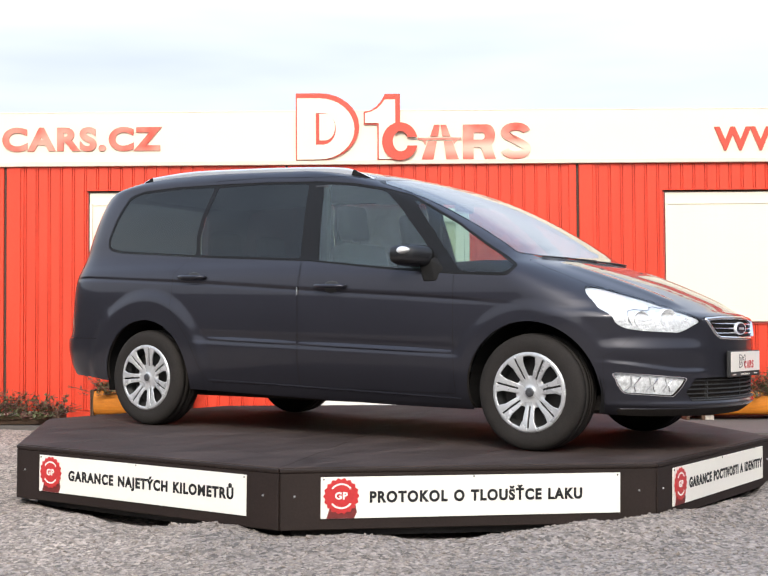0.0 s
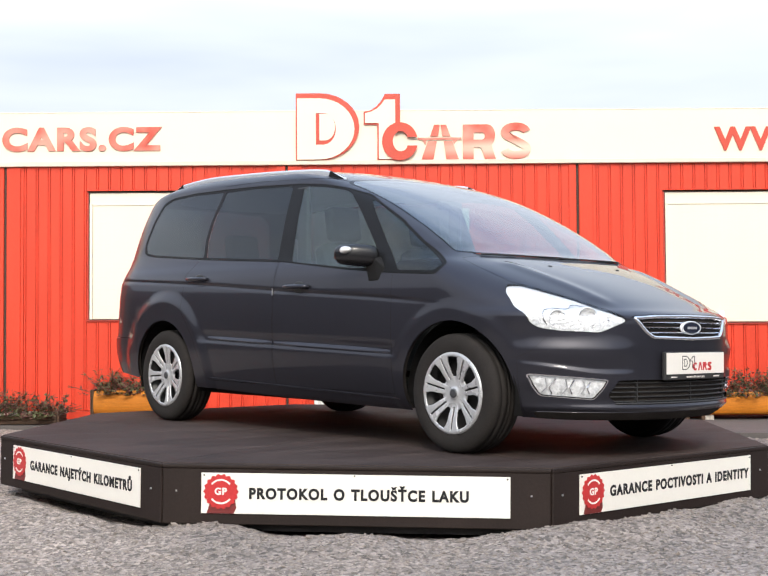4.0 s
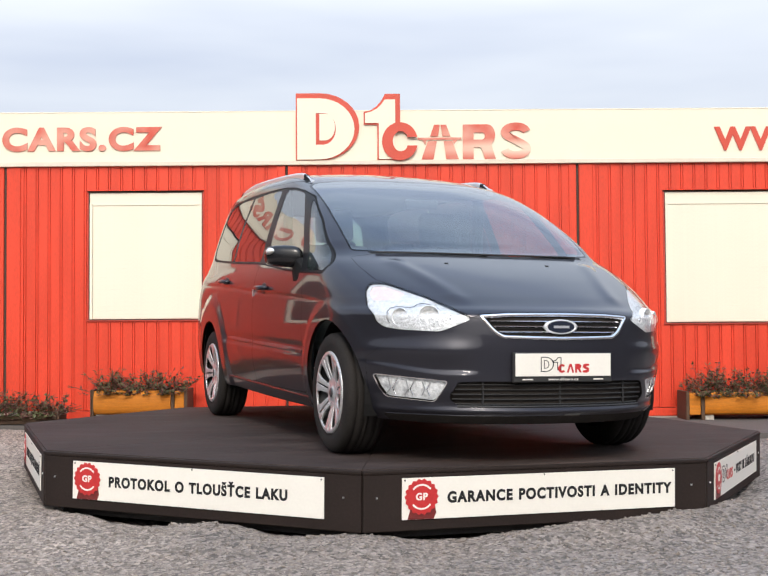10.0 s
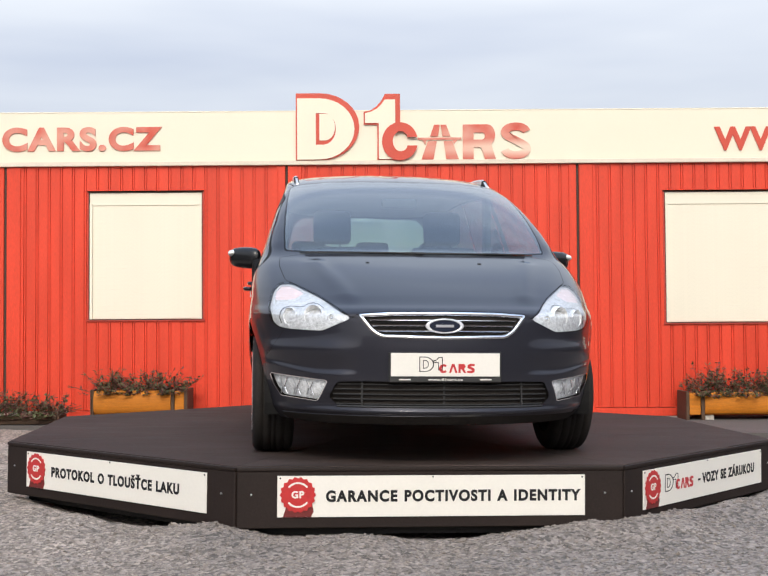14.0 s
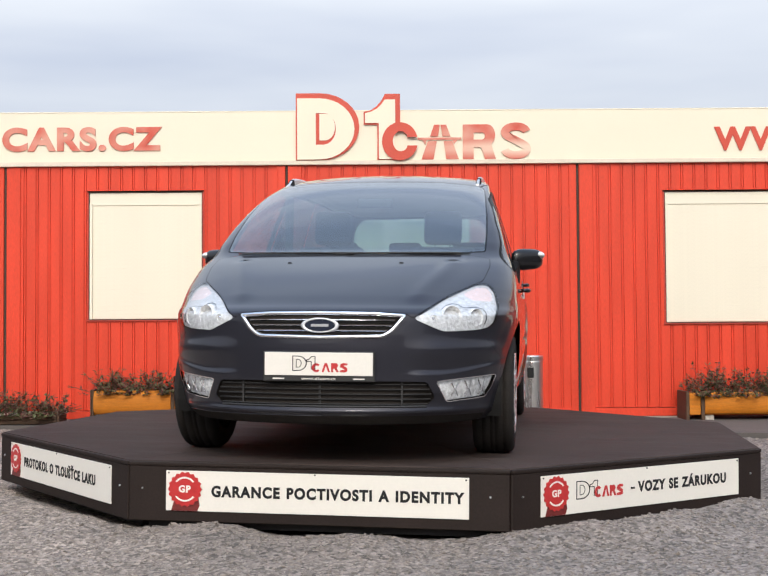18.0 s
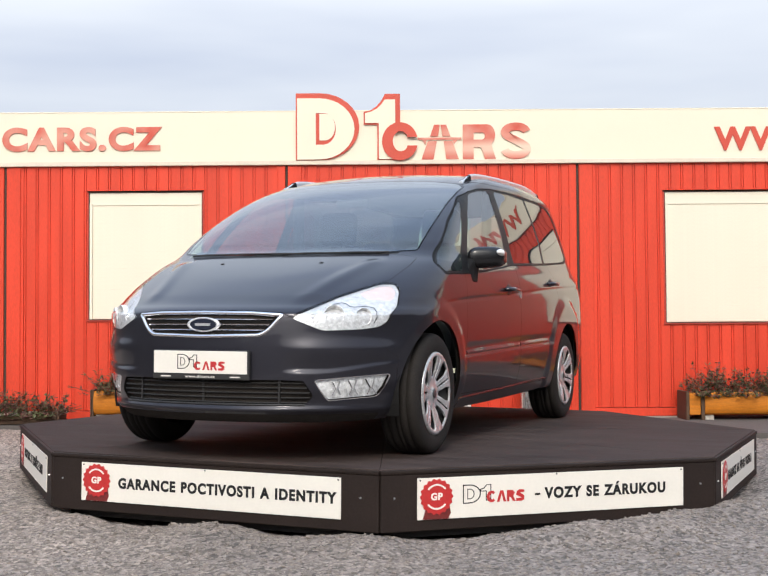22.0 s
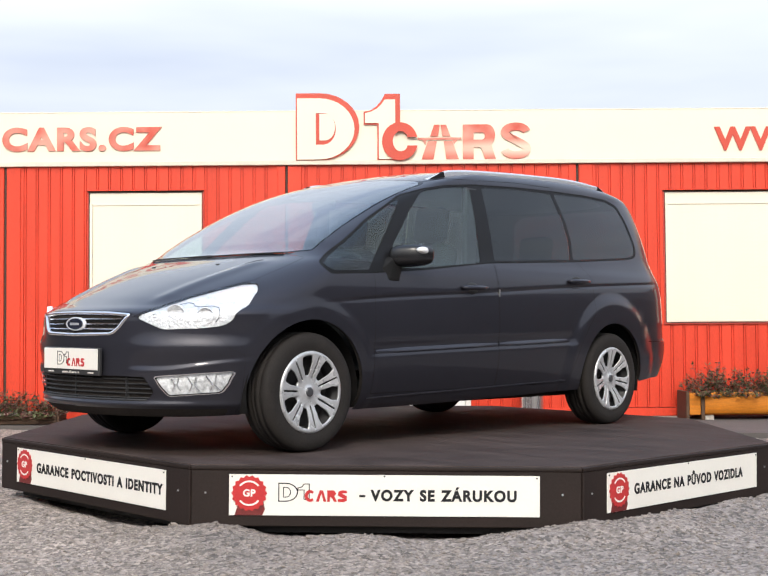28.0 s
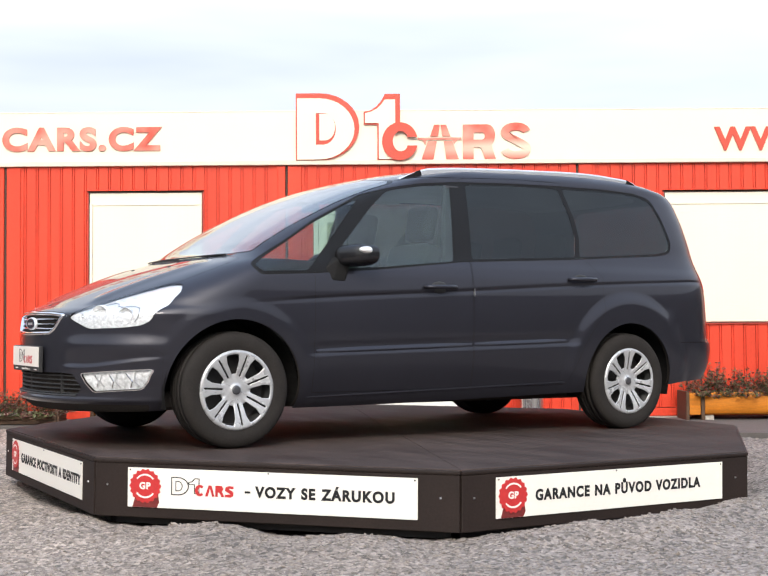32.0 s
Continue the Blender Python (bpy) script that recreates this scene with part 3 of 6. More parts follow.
        part("gasket", box(wx0, wx1, -0.0215, -0.004, wz0 - 0.009, wz0 + 0.001), SEAM, c)
    return c


def entrance_door(x0, x1, z0, z1):
    """Two glazed leaves in a white frame, with pale blinds behind the glass."""
    d = thing("entrance_door", "closed white double door with pale blinds behind its glass", "door", at=pose(0, WALL_Y, 0))
    mid, f = (x0 + x1) / 2, 0.055
    for a, b in ((x0, x0 + f), (x1 - f, x1)):
        part("door_frame", box(a, b, -0.012, 0.07, z0, z1, 0.004), DOOR_WHITE, d)
    part("door_frame", box(x0 + f, x1 - f, -0.012, 0.07, z1 - f, z1, 0.004), DOOR_WHITE, d)
    part("threshold", box(x0 + f, x1 - f, -0.030, 0.07, z0 - 0.002, z0 + 0.025, 0.004), BRUSHED, d, "brushed steel threshold")
    for a, b, side in ((x0 + f + 0.003, mid - 0.002, 1), (mid + 0.002, x1 - f - 0.003, -1)):
        lo, hi, st = z0 + 0.030, z1 - f - 0.003, 0.085
        leaf = part("door_leaf", prism([(a, lo), (b, lo), (b, hi), (a, hi)], 0.045, pose(0, 0.005, 0),
                                       [(a + st, lo + 0.20), (b - st, lo + 0.20), (b - st, hi - st), (a + st, hi - st)]), DOOR_WHITE, d, "white glazed door leaf")
        pane = part("pane", box(a + st + 0.001, b - st - 0.001, 0.022, 0.028, lo + 0.201, hi - st - 0.001), GLASS_DOORWAY, leaf, "clear door glass")
        pane.visible_shadow = False
        part("blind", box(a + st + 0.001, b - st - 0.001, 0.040, 0.044, lo + 0.201, hi - st - 0.001), CREAM_SHUTTER, leaf, "pale closed blind")
        hx = b - 0.045 if side > 0 else a + 0.045
        part("door_handle", tube([(hx, 0.006, 1.02), (hx, -0.040, 1.02), (hx - 0.11 * side, -0.042, 1.02)], 0.009, 8), BRUSHED, leaf, "steel lever handle", smooth=True)


SEAMS = [None, -7.2, -4.09, -1.072, 2.048, 5.16, 8.25]
container(SEAMS[1], SEAMS[2], (-6.25, -5.05, 1.11, 2.47), shut=False)
container(SEAMS[2], SEAMS[3], (-3.187, -1.984, 1.109, 2.468))
DOORWAY = (-0.785, 0.885, 0.07, 2.275)
container(SEAMS[3], SEAMS[4], doorway=DOORWAY)
entrance_door(*DOORWAY)
container(SEAMS[4], SEAMS[5], (2.985, 4.20, 1.04, 2.438))
container(SEAMS[5], SEAMS[6], (6.55, 7.78, 1.06, 2.44))
for sx in SEAMS[2:-1]:
    s = part("seam_strip", box(sx - 0.010, sx + 0.010, 0.002, 0.05, WALL_Z0, WALL_Z1), SEAM, at=pose(0, WALL_Y, 0))
    tagged(s, "dark rubber sealing strip between two containers", "seal", kind="structure")
f = part("footing", box(-7.3, 8.35, WALL_Y - 0.10, WALL_Y + 6.0, -0.05, WALL_Z0 - 0.002, 0.01), CONCRETE)
tagged(f, "low pale concrete footing under the containers", "footing", kind="structure")

# ---- the fascia with its lettering ----
FY = 4.70
BACK = Matrix.Translation(EYE) @ Matrix.Scale(1.0068, 4) @ Matrix.Translation(-Vector(EYE))
fascia = thing("fascia_sign", "long cream sign board with red lettering along the roof edge", "sign", at=BACK @ pose(0, FY, 0))
for k, (fx0, fx1) in enumerate(((-7.25, -4.0), (-4.0, 1.95), (1.95, 8.3))):
    part("sign_panel", box(fx0, fx1, 0.0, 0.05, 2.785, 3.308), CREAM, fascia)
part("drip_trim", box(-7.25, 8.3, -0.018, 0.09, 2.738, 2.784, 0.004), TRIM_PALE, fascia, "pale sheet metal drip edge")
part("top_cap", box(-7.25, 8.3, -0.003, 0.06, 3.309, 3.322, 0.002), CREAM, fascia)
lettering("lettering", "CARS.CZ", 0.240, 1.70, SIGN_WORN, fascia, pose(-4.09, -0.001, 2.916), bold=0.045, depth=0.012, label="red block lettering")
lettering("lettering", "WWW.", 0.245, 1.22, SIGN_RED, fascia, pose(3.49, -0.001, 2.876), bold=0.035, depth=0.012, label="red block lettering")


lettering("lettering", "WWW.", 0.235, 1.17, SIGN_RED, fascia, pose(-6.05, -0.001, 2.902), bold=0.035, depth=0.012, label="red block lettering")
lettering("lettering", "D1", 0.240, 0.42, SIGN_RED, fascia, pose(-4.71, -0.001, 2.908), bold=0.040, depth=0.012, label="red block lettering")
lettering("lettering", "D1", 0.245, 0.43, SIGN_RED, fascia, pose(4.92, -0.001, 2.876), bold=0.035, depth=0.012, label="red block lettering")
lettering("lettering", "CARS.CZ", 0.245, 1.75, SIGN_RED, fascia, pose(5.55, -0.001, 2.876), bold=0.035, depth=0.012, label="red block lettering")

# unseen plain walls, added round the other sides to darken the car's reflections
for nm, bx in (("wall_west", (-10.9, -10.5, -18.0, 4.9)), ("wall_east", (10.9, 11.3, -18.0, 4.9)), ("wall_south", (-10.9, 11.3, -18.4, -18.0)),
               ("wall_north_west", (-10.9, -7.4, 4.91, 5.3)), ("wall_north_east", (8.45, 11.3, 4.91, 5.3))):
    tagged(part(nm, box(bx[0], bx[1], bx[2], bx[3], -0.05, 3.1), BACKDROP_WALL), "plain dark wall added out of view to darken reflections", "wall", kind="structure")


def emblem_plate(x0, x1, z0, z1, n=16):
    """A plate with one straight and one half-round side."""
    r = (x1 - x0) * 0.62
    cz = (z0 + z1) / 2
    return [(x0, z0), (x1 - r, z0)] + arc(x1 - r, cz, r, (z1 - z0) / 2, -90, 90, n)[1:] + [(x0, z1)]


def ribbon(line, half):
    """The outline of a band of even width along a line of (x, z)."""
    P = np.array(line, float)
    T = np.gradient(P, axis=0)
    T /= np.linalg.norm(T, axis=1, keepdims=True)
    side = np.stack([-T[:, 1], T[:, 0]], 1) * half
    return [tuple(q) for q in P + side] + [tuple(q) for q in (P - side)[::-1]]


def build_logo():
    lg = thing("roof_logo", "dealer logo of cream and red plates standing on the drip edge", "logo", at=BACK @ pose(0, FY, 0))
    part("logo_plate", prism(emblem_plate(-0.961, -0.286, 2.786, 3.501), 0.022, pose(0, -0.023, 0)), SIGN_RED, lg, "red rounded backing plate")
    part("logo_face", prism(emblem_plate(-0.946, -0.336, 2.792, 3.446), 0.008, pose(0, -0.032, 0), emblem_plate(-0.748, -0.535, 2.950, 3.288)), CREAM, lg, "cream rounded face plate")
    part("logo_face", prism(emblem_plate(-0.710, -0.544, 2.996, 3.280), 0.006, pose(0, -0.030, 0)), CREAM, lg, "cream inner plate")
    back = [(-0.094, 2.786), (0.094, 2.786), (0.094, 3.150), (0.150, 3.150), (0.150, 3.491), (-0.011, 3.491), (-0.047, 3.423), (-0.104, 3.356), (-0.166, 3.314), (-0.239, 3.299), (-0.239, 3.163), (-0.094, 3.163)]
    part("logo_plate", prism(back, 0.020, pose(0, -0.021, 0)), SIGN_RED, lg, "red upright backing plate")
    face = [(-0.078, 2.792), (0.098, 2.792), (0.098, 3.428), (-0.016, 3.428), (-0.037, 3.392), (-0.094, 3.335), (-0.161, 3.299), (-0.224, 3.283), (-0.224, 3.179), (-0.078, 3.179)]
    part("logo_face", prism(face, 0.008, pose(0, -0.030, 0)), CREAM, lg, "cream upright face plate")
    ring = arc(0.146, 2.979, 0.190, 0.203, 13, 347, 34) + [(0.222, 2.933)] + arc(0.155, 2.980, 0.085, 0.107, 322, 38, 24) + [(0.222, 3.024)]
    part("red_arc", prism(ring, 0.012, pose(0, -0.043, 0)), SIGN_RED, lg)
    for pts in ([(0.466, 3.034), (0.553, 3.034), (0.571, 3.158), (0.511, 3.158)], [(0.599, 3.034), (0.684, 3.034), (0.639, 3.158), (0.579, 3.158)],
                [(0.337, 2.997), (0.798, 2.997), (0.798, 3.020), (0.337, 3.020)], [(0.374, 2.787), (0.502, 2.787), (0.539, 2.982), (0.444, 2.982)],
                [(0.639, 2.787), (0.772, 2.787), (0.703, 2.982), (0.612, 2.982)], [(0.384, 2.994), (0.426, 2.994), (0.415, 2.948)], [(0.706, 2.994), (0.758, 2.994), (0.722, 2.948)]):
        part("red_bar", prism(pts, 0.012, pose(0, -0.013, 0)), SIGN_FADED_BAND, lg)
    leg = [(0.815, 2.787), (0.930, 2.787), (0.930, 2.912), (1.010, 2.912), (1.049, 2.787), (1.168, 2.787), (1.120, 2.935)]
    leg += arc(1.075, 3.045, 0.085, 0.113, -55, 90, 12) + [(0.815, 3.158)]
    part("red_bar", prism(leg, 0.012, pose(0, -0.013, 0), [(0.930, 2.996)] + arc(1.020, 3.034, 0.030, 0.038, -90, 90, 8) + [(0.930, 3.072)]), SIGN_FADED_BAND, lg)
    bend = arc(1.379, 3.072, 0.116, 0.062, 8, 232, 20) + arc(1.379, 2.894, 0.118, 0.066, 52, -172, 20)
    part("red_arc", prism(ribbon(bend, 0.042), 0.012, pose(0, -0.013, 0)), SIGN_FADED_BAND, lg)


build_logo()


# ---- planters along the wall ----
def leaf_clumps(rng, x0, x1, depth, z, height, count, lean=0.13):
    """Small pointed leaves on stems, as verts and faces; green and withered apart."""
    sets = {"g": ([], []), "r": ([], []), "t": ([], [])}
    for _ in range(count):
        bx, by = rng.uniform(x0, x1), rng.uniform(-depth / 2, depth / 2)
        h = height * rng.uniform(0.3, 1.0) * (0.6 + 0.4 * noise.noise((bx * 4, 3.3, 0)) + 0.25)
        tx, ty = bx + rng.gauss(0, lean), by + rng.gauss(0, lean) * 0.7
        v, f = tube([(bx, by, z), ((bx + tx) / 2 + rng.gauss(0, .01), (by + ty) / 2, z + h * 0.55), (tx, ty, z + h)], [0.004, 0.003, 0.0015], 4)
        k = len(sets["t"][0])
        sets["t"][0].extend(v)
        sets["t"][1].extend(tuple(i + k for i in q) for q in f)
        for _ in range(rng.randint(7, 13)):
            s = rng.uniform(0.25, 1.0)
            p = Vector((bx + (tx - bx) * s, by + (ty - by) * s, z + h * s))
            key = "r" if rng.random() < 0.42 else "g"
            d = Vector((rng.gauss(0, 1), rng.gauss(0, 1), rng.uniform(-0.3, 0.9))).normalized()
            w = d.cross(Vector((0, 0, 1)))
            w = w.normalized() if w.length > 1e-3 else Vector((1, 0, 0))
            ln, wd = rng.uniform(0.025, 0.055), rng.uniform(0.008, 0.017)
            up = d.cross(w) * wd * 0.5
            V, F = sets[key]
            k = len(V)
            V.extend([p, p + d * ln * 0.5 + w * wd + up, p + d * ln, p + d * ln * 0.5 - w * wd + up])
            F.extend([(k, k + 1, k + 2), (k, k + 2, k + 3)])
    return sets


def planter(x0, x1, y0, z0, seed, high=0.24, plant_h=0.24, boxed=True, count=70, ends=(0.04, 0.04)):
    rng = random.Random(seed)
    mid = (x0 + x1) / 2
    w = (x1 - x0) / 2
    p = thing("planter", "orange stained wooden trough with a rounded front by the wall" if boxed else "low dark wooden trough with a bleached rim, half hidden by plants", "planter",
              "planters along the wall", at=pose(mid, y0, z0))
    d = 0.34
    if boxed:
        lo = 0.055
        # the half-round front and back logs
        for sgn in (-1, 1):
            vs, fs = [], []
            n = 10
            for x in (-w + ends[0] + 0.002, w - ends[1] - 0.002):
                for k in range(n + 1):
                    a = math.pi * k / n
                    vs.append((x, sgn * (d / 2 - 0.03 + 0.075 * math.sin(a) ** 0.7), (lo + high) / 2 - (high - lo) / 2 * math.cos(a)))
            for k in range(n):
                fs.append((k, k + 1, n + 2 + k, n + 1 + k))
            fs += [(0, n, 2 * n + 1, n + 1), tuple(range(n + 1)), tuple(range(n + 1, 2 * n + 2))]
            part("log_board", (vs, fs), PLANTER, p, "rounded orange board", smooth=False)
        # end frames: two dark posts with an orange board between them
        for a, b in ((-w, -w + ends[0]), (w - ends[1], w)):
            t = min(0.034, (b - a) * 0.45)
            for q in (a, b - t):
                part("post", box(q, q + t, -d / 2 - 0.03, d / 2 + 0.03, 0.0, high + 0.012, 0.005), PLANTER_DARK, p)
            if b - a > 0.08:
                part("end_board", box(a + t + 0.001, b - t - 0.001, -d / 2 - 0.012, d / 2 + 0.012, lo, high - 0.01, 0.006), PLANTER, p)
        for fx in (-w + ends[0] + 0.06, w - ends[1] - 0.06):
            part("foot", box(fx - 0.045, fx + 0.045, -d / 2 + 0.02, d / 2 - 0.02, 0.0, lo + 0.01, 0.004), PALE_WOOD, p)
        part("floor_board", box(-w + ends[0] + 0.003, w - ends[1] - 0.003, -d / 2 + 0.03, d / 2 - 0.03, lo, lo + 0.02), PLANTER_DARK, p)
    else:
        for i in range(2):
            a, b = 0.01 + (high - 0.03) * i / 2, 0.01 + (high - 0.03) * (i + 1) / 2 - 0.004
            for yy in (-d / 2, d / 2 - 0.022):
                part("board", box(-w + 0.03, w - 0.03, yy, yy + 0.022, a, b, 0.004), PLANTER_DARK, p)
            for xx in (-w + 0.008, w - 0.030):
                part("end_board", box(xx, xx + 0.022, -d / 2 + 0.023, d / 2 - 0.023, a, b, 0.004), PLANTER_DARK, p)
        part("rim_board", box(-w, w - 0.42, -d / 2 - 0.02, -d / 2 + 0.03, high - 0.022, high, 0.004), PALE_WOOD, p, "bleached rim board")
        part("rim_board", box(-w, w, d / 2 - 0.03, d / 2 + 0.02, high - 0.022, high, 0.004), PALE_WOOD, p)
    part("soil", box(-w + 0.041, w - 0.041, -d / 2 + 0.034, d / 2 - 0.034, high - 0.06, high - 0.025), SOIL, p)
    plant = thing("bedding_plants", "straggly green and withered red bedding plants in a trough", "plants", "bedding plants", at=pose(mid, y0, z0))
    sets = leaf_clumps(rng, -w + 0.03, w - 0.03, d * 0.95, high - 0.03, plant_h, count)
    tagged(part("stalk", sets["t"], TWIG, plant), kind="stuff")
    part("foliage", sets["g"], LEAF, plant, "dull green leaves")
    part("foliage", sets["r"], LEAF_RED, plant, "withered reddish leaves")
    # sprays that hang over the front edge
    hang = leaf_clumps(rng, -w + 0.10, w - 0.10, 0.06, high - 0.055, 0.10, count // 3, lean=0.10)
    for key, mat in (("g", LEAF), ("r", LEAF_RED)):
        V, F = hang[key]
        part("trailing_foliage", ([(v[0], v[1] - d / 2 - 0.050, v[2]) for v in V], F), mat, plant, "leaves trailing over the edge")


planter(3.06, 4.42, 4.52, 0.03, 3, high=0.285, plant_h=0.33, count=190, ends=(0.19, 0.19))
planter(-3.06, -2.06, 4.52, 0.07, 4, high=0.30, plant_h=0.27, count=140, ends=(0.035, 0.17))
planter(-4.75, -3.35, 4.40, 0.03, 7, high=0.12, plant_h=0.30, boxed=False, count=220)


# ---- a darker paved strip along the wall, and a standing ashtray ----
def build_paving():
    edge = [(-7.3, 4.68), (-4.0, 4.16), (-1.5, 3.7), (3.4, 2.78), (8.35, 1.85)]
    vs = [(x, y, z) for x, y in edge for z in (-0.05, 0.034)] + [(x, WALL_Y - 0.102, z) for x, _ in edge for z in (-0.05, 0.034)]
    n = 2 * len(edge)
    fs = []
    for i in range(len(edge) - 1):
        a = 2 * i
        if edge[i][1] < WALL_Y or edge[i + 1][1] < WALL_Y:
            fs += [(a + 1, a + 3, n + a + 3, n + a + 1), (a, a + 2, a + 3, a + 1)]
    tagged(part("pavement", (vs, fs), PAVING), "dark worn paved strip along the containers", "pavement", kind="structure")


def ashtray_bin(x, y):
    b = thing("ashtray_bin", "round brushed steel standing ashtray bin against the red wall", "bin", at=pose(x, y, 0.034))
    part("body", lathe([(0.0, 0.001), (0.0, 0.118), (0.01, 0.120), (0.60, 0.120), (0.61, 0.118), (0.61, 0.001)], 32, "z"), BRUSHED, b, smooth=False)
    part("lid", lathe([(0.612, 0.001), (0.612, 0.123), (0.655, 0.124), (0.668, 0.116), (0.672, 0.001)], 32, "z"), BRUSHED, b, "brushed steel lid")
    # no hole is cut: a near-black plate carries the opening's shade
    part("opening", box(-0.058, 0.010, -0.124, -0.110, 0.44, 0.545, 0.003), OPENING_SHADE, b, "dark square plate standing in for the shaded opening")
    part("base_ring", lathe([(0.0, 0.1205), (0.0, 0.128), (0.03, 0.128), (0.03, 0.1205)], 32, "z"), STEEL_DARK, b)


OPENING_SHADE = material("opening_shade", (0.012, 0.011, 0.011), 0.9, vary=0.2)
build_paving()
ashtray_bin(1.505, 4.56)
# ---- the turntable ----
TILT = 0.75
DECK_Z = 0.34


def turn(t):
    """The turntable's angle in degrees at t seconds: an almost steady turn of 3.6 degrees a second."""
    u = (t - 16) / 16
    return -(57.46 * u + 1.2456 * u ** 2 - 0.1789 * u ** 3 - 0.932 * u ** 4 + 0.2478 * u ** 5)


def turned(t, z, extra=None):
    hub = Matrix.Translation(EYE) @ pose(0, 0, 0, 0, TILT, 0) @ Matrix.Translation((-EYE[0], -EYE[1], -EYE[2]))
    m = hub @ pose(0, AXIS_Y, z, 0, 0, turn(t))
    return m @ extra if extra is not None else m


APOTHEM, FACE0 = 2.255, -91.52
AXIS_Y = -0.03


def build_table():
    tb = thing("turntable", "dark brown eight-sided revolving car platform with white sign boards", "turntable", at=turned(0, 0))
    R = APOTHEM / math.cos(radians(22.5))
    ring = [(R * math.cos(radians(FACE0 + 22.5 + 45 * i)), R * math.sin(radians(FACE0 + 22.5 + 45 * i))) for i in range(8)]
    # deck: eight plywood wedges round the middle
    for i in range(8):
        a, b = ring[i - 1], ring[i]
        bm = bmesh.new()
        tri = [(0, 0), a, b]
        c = ((a[0] + b[0]) / 3, (a[1] + b[1]) / 3)
        tri = [(c[0] + (p[0] - c[0]) * 0.9996, c[1] + (p[1] - c[1]) * 0.9996) for p in tri]
        lo = [bm.verts.new((x, y, DECK_Z - 0.024)) for x, y in tri]
        hi = [bm.verts.new((x, y, DECK_Z)) for x, y in tri]
        bm.faces.new(lo[::-1])
        bm.faces.new(hi)
        for k in range(3):
            bm.faces.new((lo[k], lo[(k + 1) % 3], hi[(k + 1) % 3], hi[k]))
        bmesh.ops.bevel(bm, geom=[e for e in bm.edges if all(v.co.z > DECK_Z - 0.001 for v in e.verts)], offset=0.004, segments=2, profile=0.5, affect="EDGES")
        part("deck_panel", bm, DECK, tb)
    texts = {0: ("GARANCE POCTIVOSTI A IDENTITY", 0.229, 1.235), 1: ("VOZY SE Z\u00c1RUKOU", 0.674, 0.700), 2: ("GARANCE NA P\u016eVOD VOZIDLA", 0.232, 1.09),
             7: ("PROTOKOL O TLOU\u0160\u0164CE LAKU", 0.233, 1.055), 6: ("GARANCE NAJET\u00ddCH KILOMETR\u016e", 0.235, 1.17)}
    side = 2 * APOTHEM * math.tan(radians(22.5))
    for i in range(8):
        m = pose(0, 0, 0, 0, 0, FACE0 + 45 * i + 90) @ pose(0, -APOTHEM, 0)
        part("skirt_panel", box(-side / 2 + 0.002, side / 2 - 0.002, -0.010, 0.014, 0.046, DECK_Z - 0.026, 0.004), SKIRT, tb, at=m)
        part("deck_edge", box(-side / 2, side / 2, -0.014, 0.012, DECK_Z - 0.0255, DECK_Z - 0.006, 0.006, seg=2), SKIRT, tb, at=m)
        part("sub_frame", box(-side / 2 * 0.93, side / 2 * 0.93, 0.10, 0.16, 0.0, 0.30), STEEL_DARK, tb, at=m)
        sx = -0.009 if i == 1 else 0.0
        bd = part("sign_board", box(-0.742 + sx, 0.742 + sx, -0.016, -0.011, 0.099, 0.294, 0.001), BOARD, tb, "white printed sign board", at=m)
        for px, pz in ((-0.728, 0.283), (0.728, 0.283), (0.0, 0.288)):
            part("screw", lathe([(-0.019, 0.0001), (-0.019, 0.0035), (-0.0155, 0.0045)], 8, "y"), INK, bd, at=pose(px + sx, 0, pz))
        for px in (-0.865, 0.842):
            part("bolt", lathe([(-0.016, 0.0001), (-0.0155, 0.0042), (-0.009, 0.0055)], 10, "y"), SCREW, tb, at=m @ pose(px, 0, 0.205))
        if i not in texts:
            continue
        # the red guarantee seal with its ribbon
        cx, cz = -0.645 + sx, 0.205
        rib = [(-0.070, -0.105), (0.062, -0.105), (0.075, -0.078), (0.066, -0.03), (-0.046, -0.03)]
        part("seal_ribbon", prism([(cx + a, cz + b) for a, b in rib], 0.002, pose(0, -0.0178, 0)), SEAL_DARK, bd, "dark red ribbon")
        teeth = [(cx + r * math.cos(2 * math.pi * k / 72), cz + r * math.sin(2 * math.pi * k / 72)) for k in range(72) for r in (0.0815 + 0.0045 * math.cos(k / 72 * 2 * math.pi * 18),)]
        part("seal", prism(teeth, 0.003, pose(0, -0.0215, 0)), SEAL_RED, bd, "scalloped red seal")
        for a0, a1 in ((38, 142), (218, 322)):
            part("seal_line", prism(arc(cx, cz, 0.0605, 0.0605, a0, a1, 14) + arc(cx, cz, 0.052, 0.052, a1, a0, 14), 0.0008, pose(0, -0.0224, 0)), BOARD, bd)
        lettering("lettering", "GP", 0.033, 0.060, BOARD, bd, pose(cx - 0.030, -0.0216, cz - 0.014), bold=0.04, depth=0.0012)
        tx, x_at, wd = texts[i]
        lettering("lettering", tx, 0.0515, wd, INK, bd, pose(-0.742 + sx + x_at, -0.0162, 0.1735), bold=0.046, narrow=0.97, depth=0.0015, label="black capital lettering")
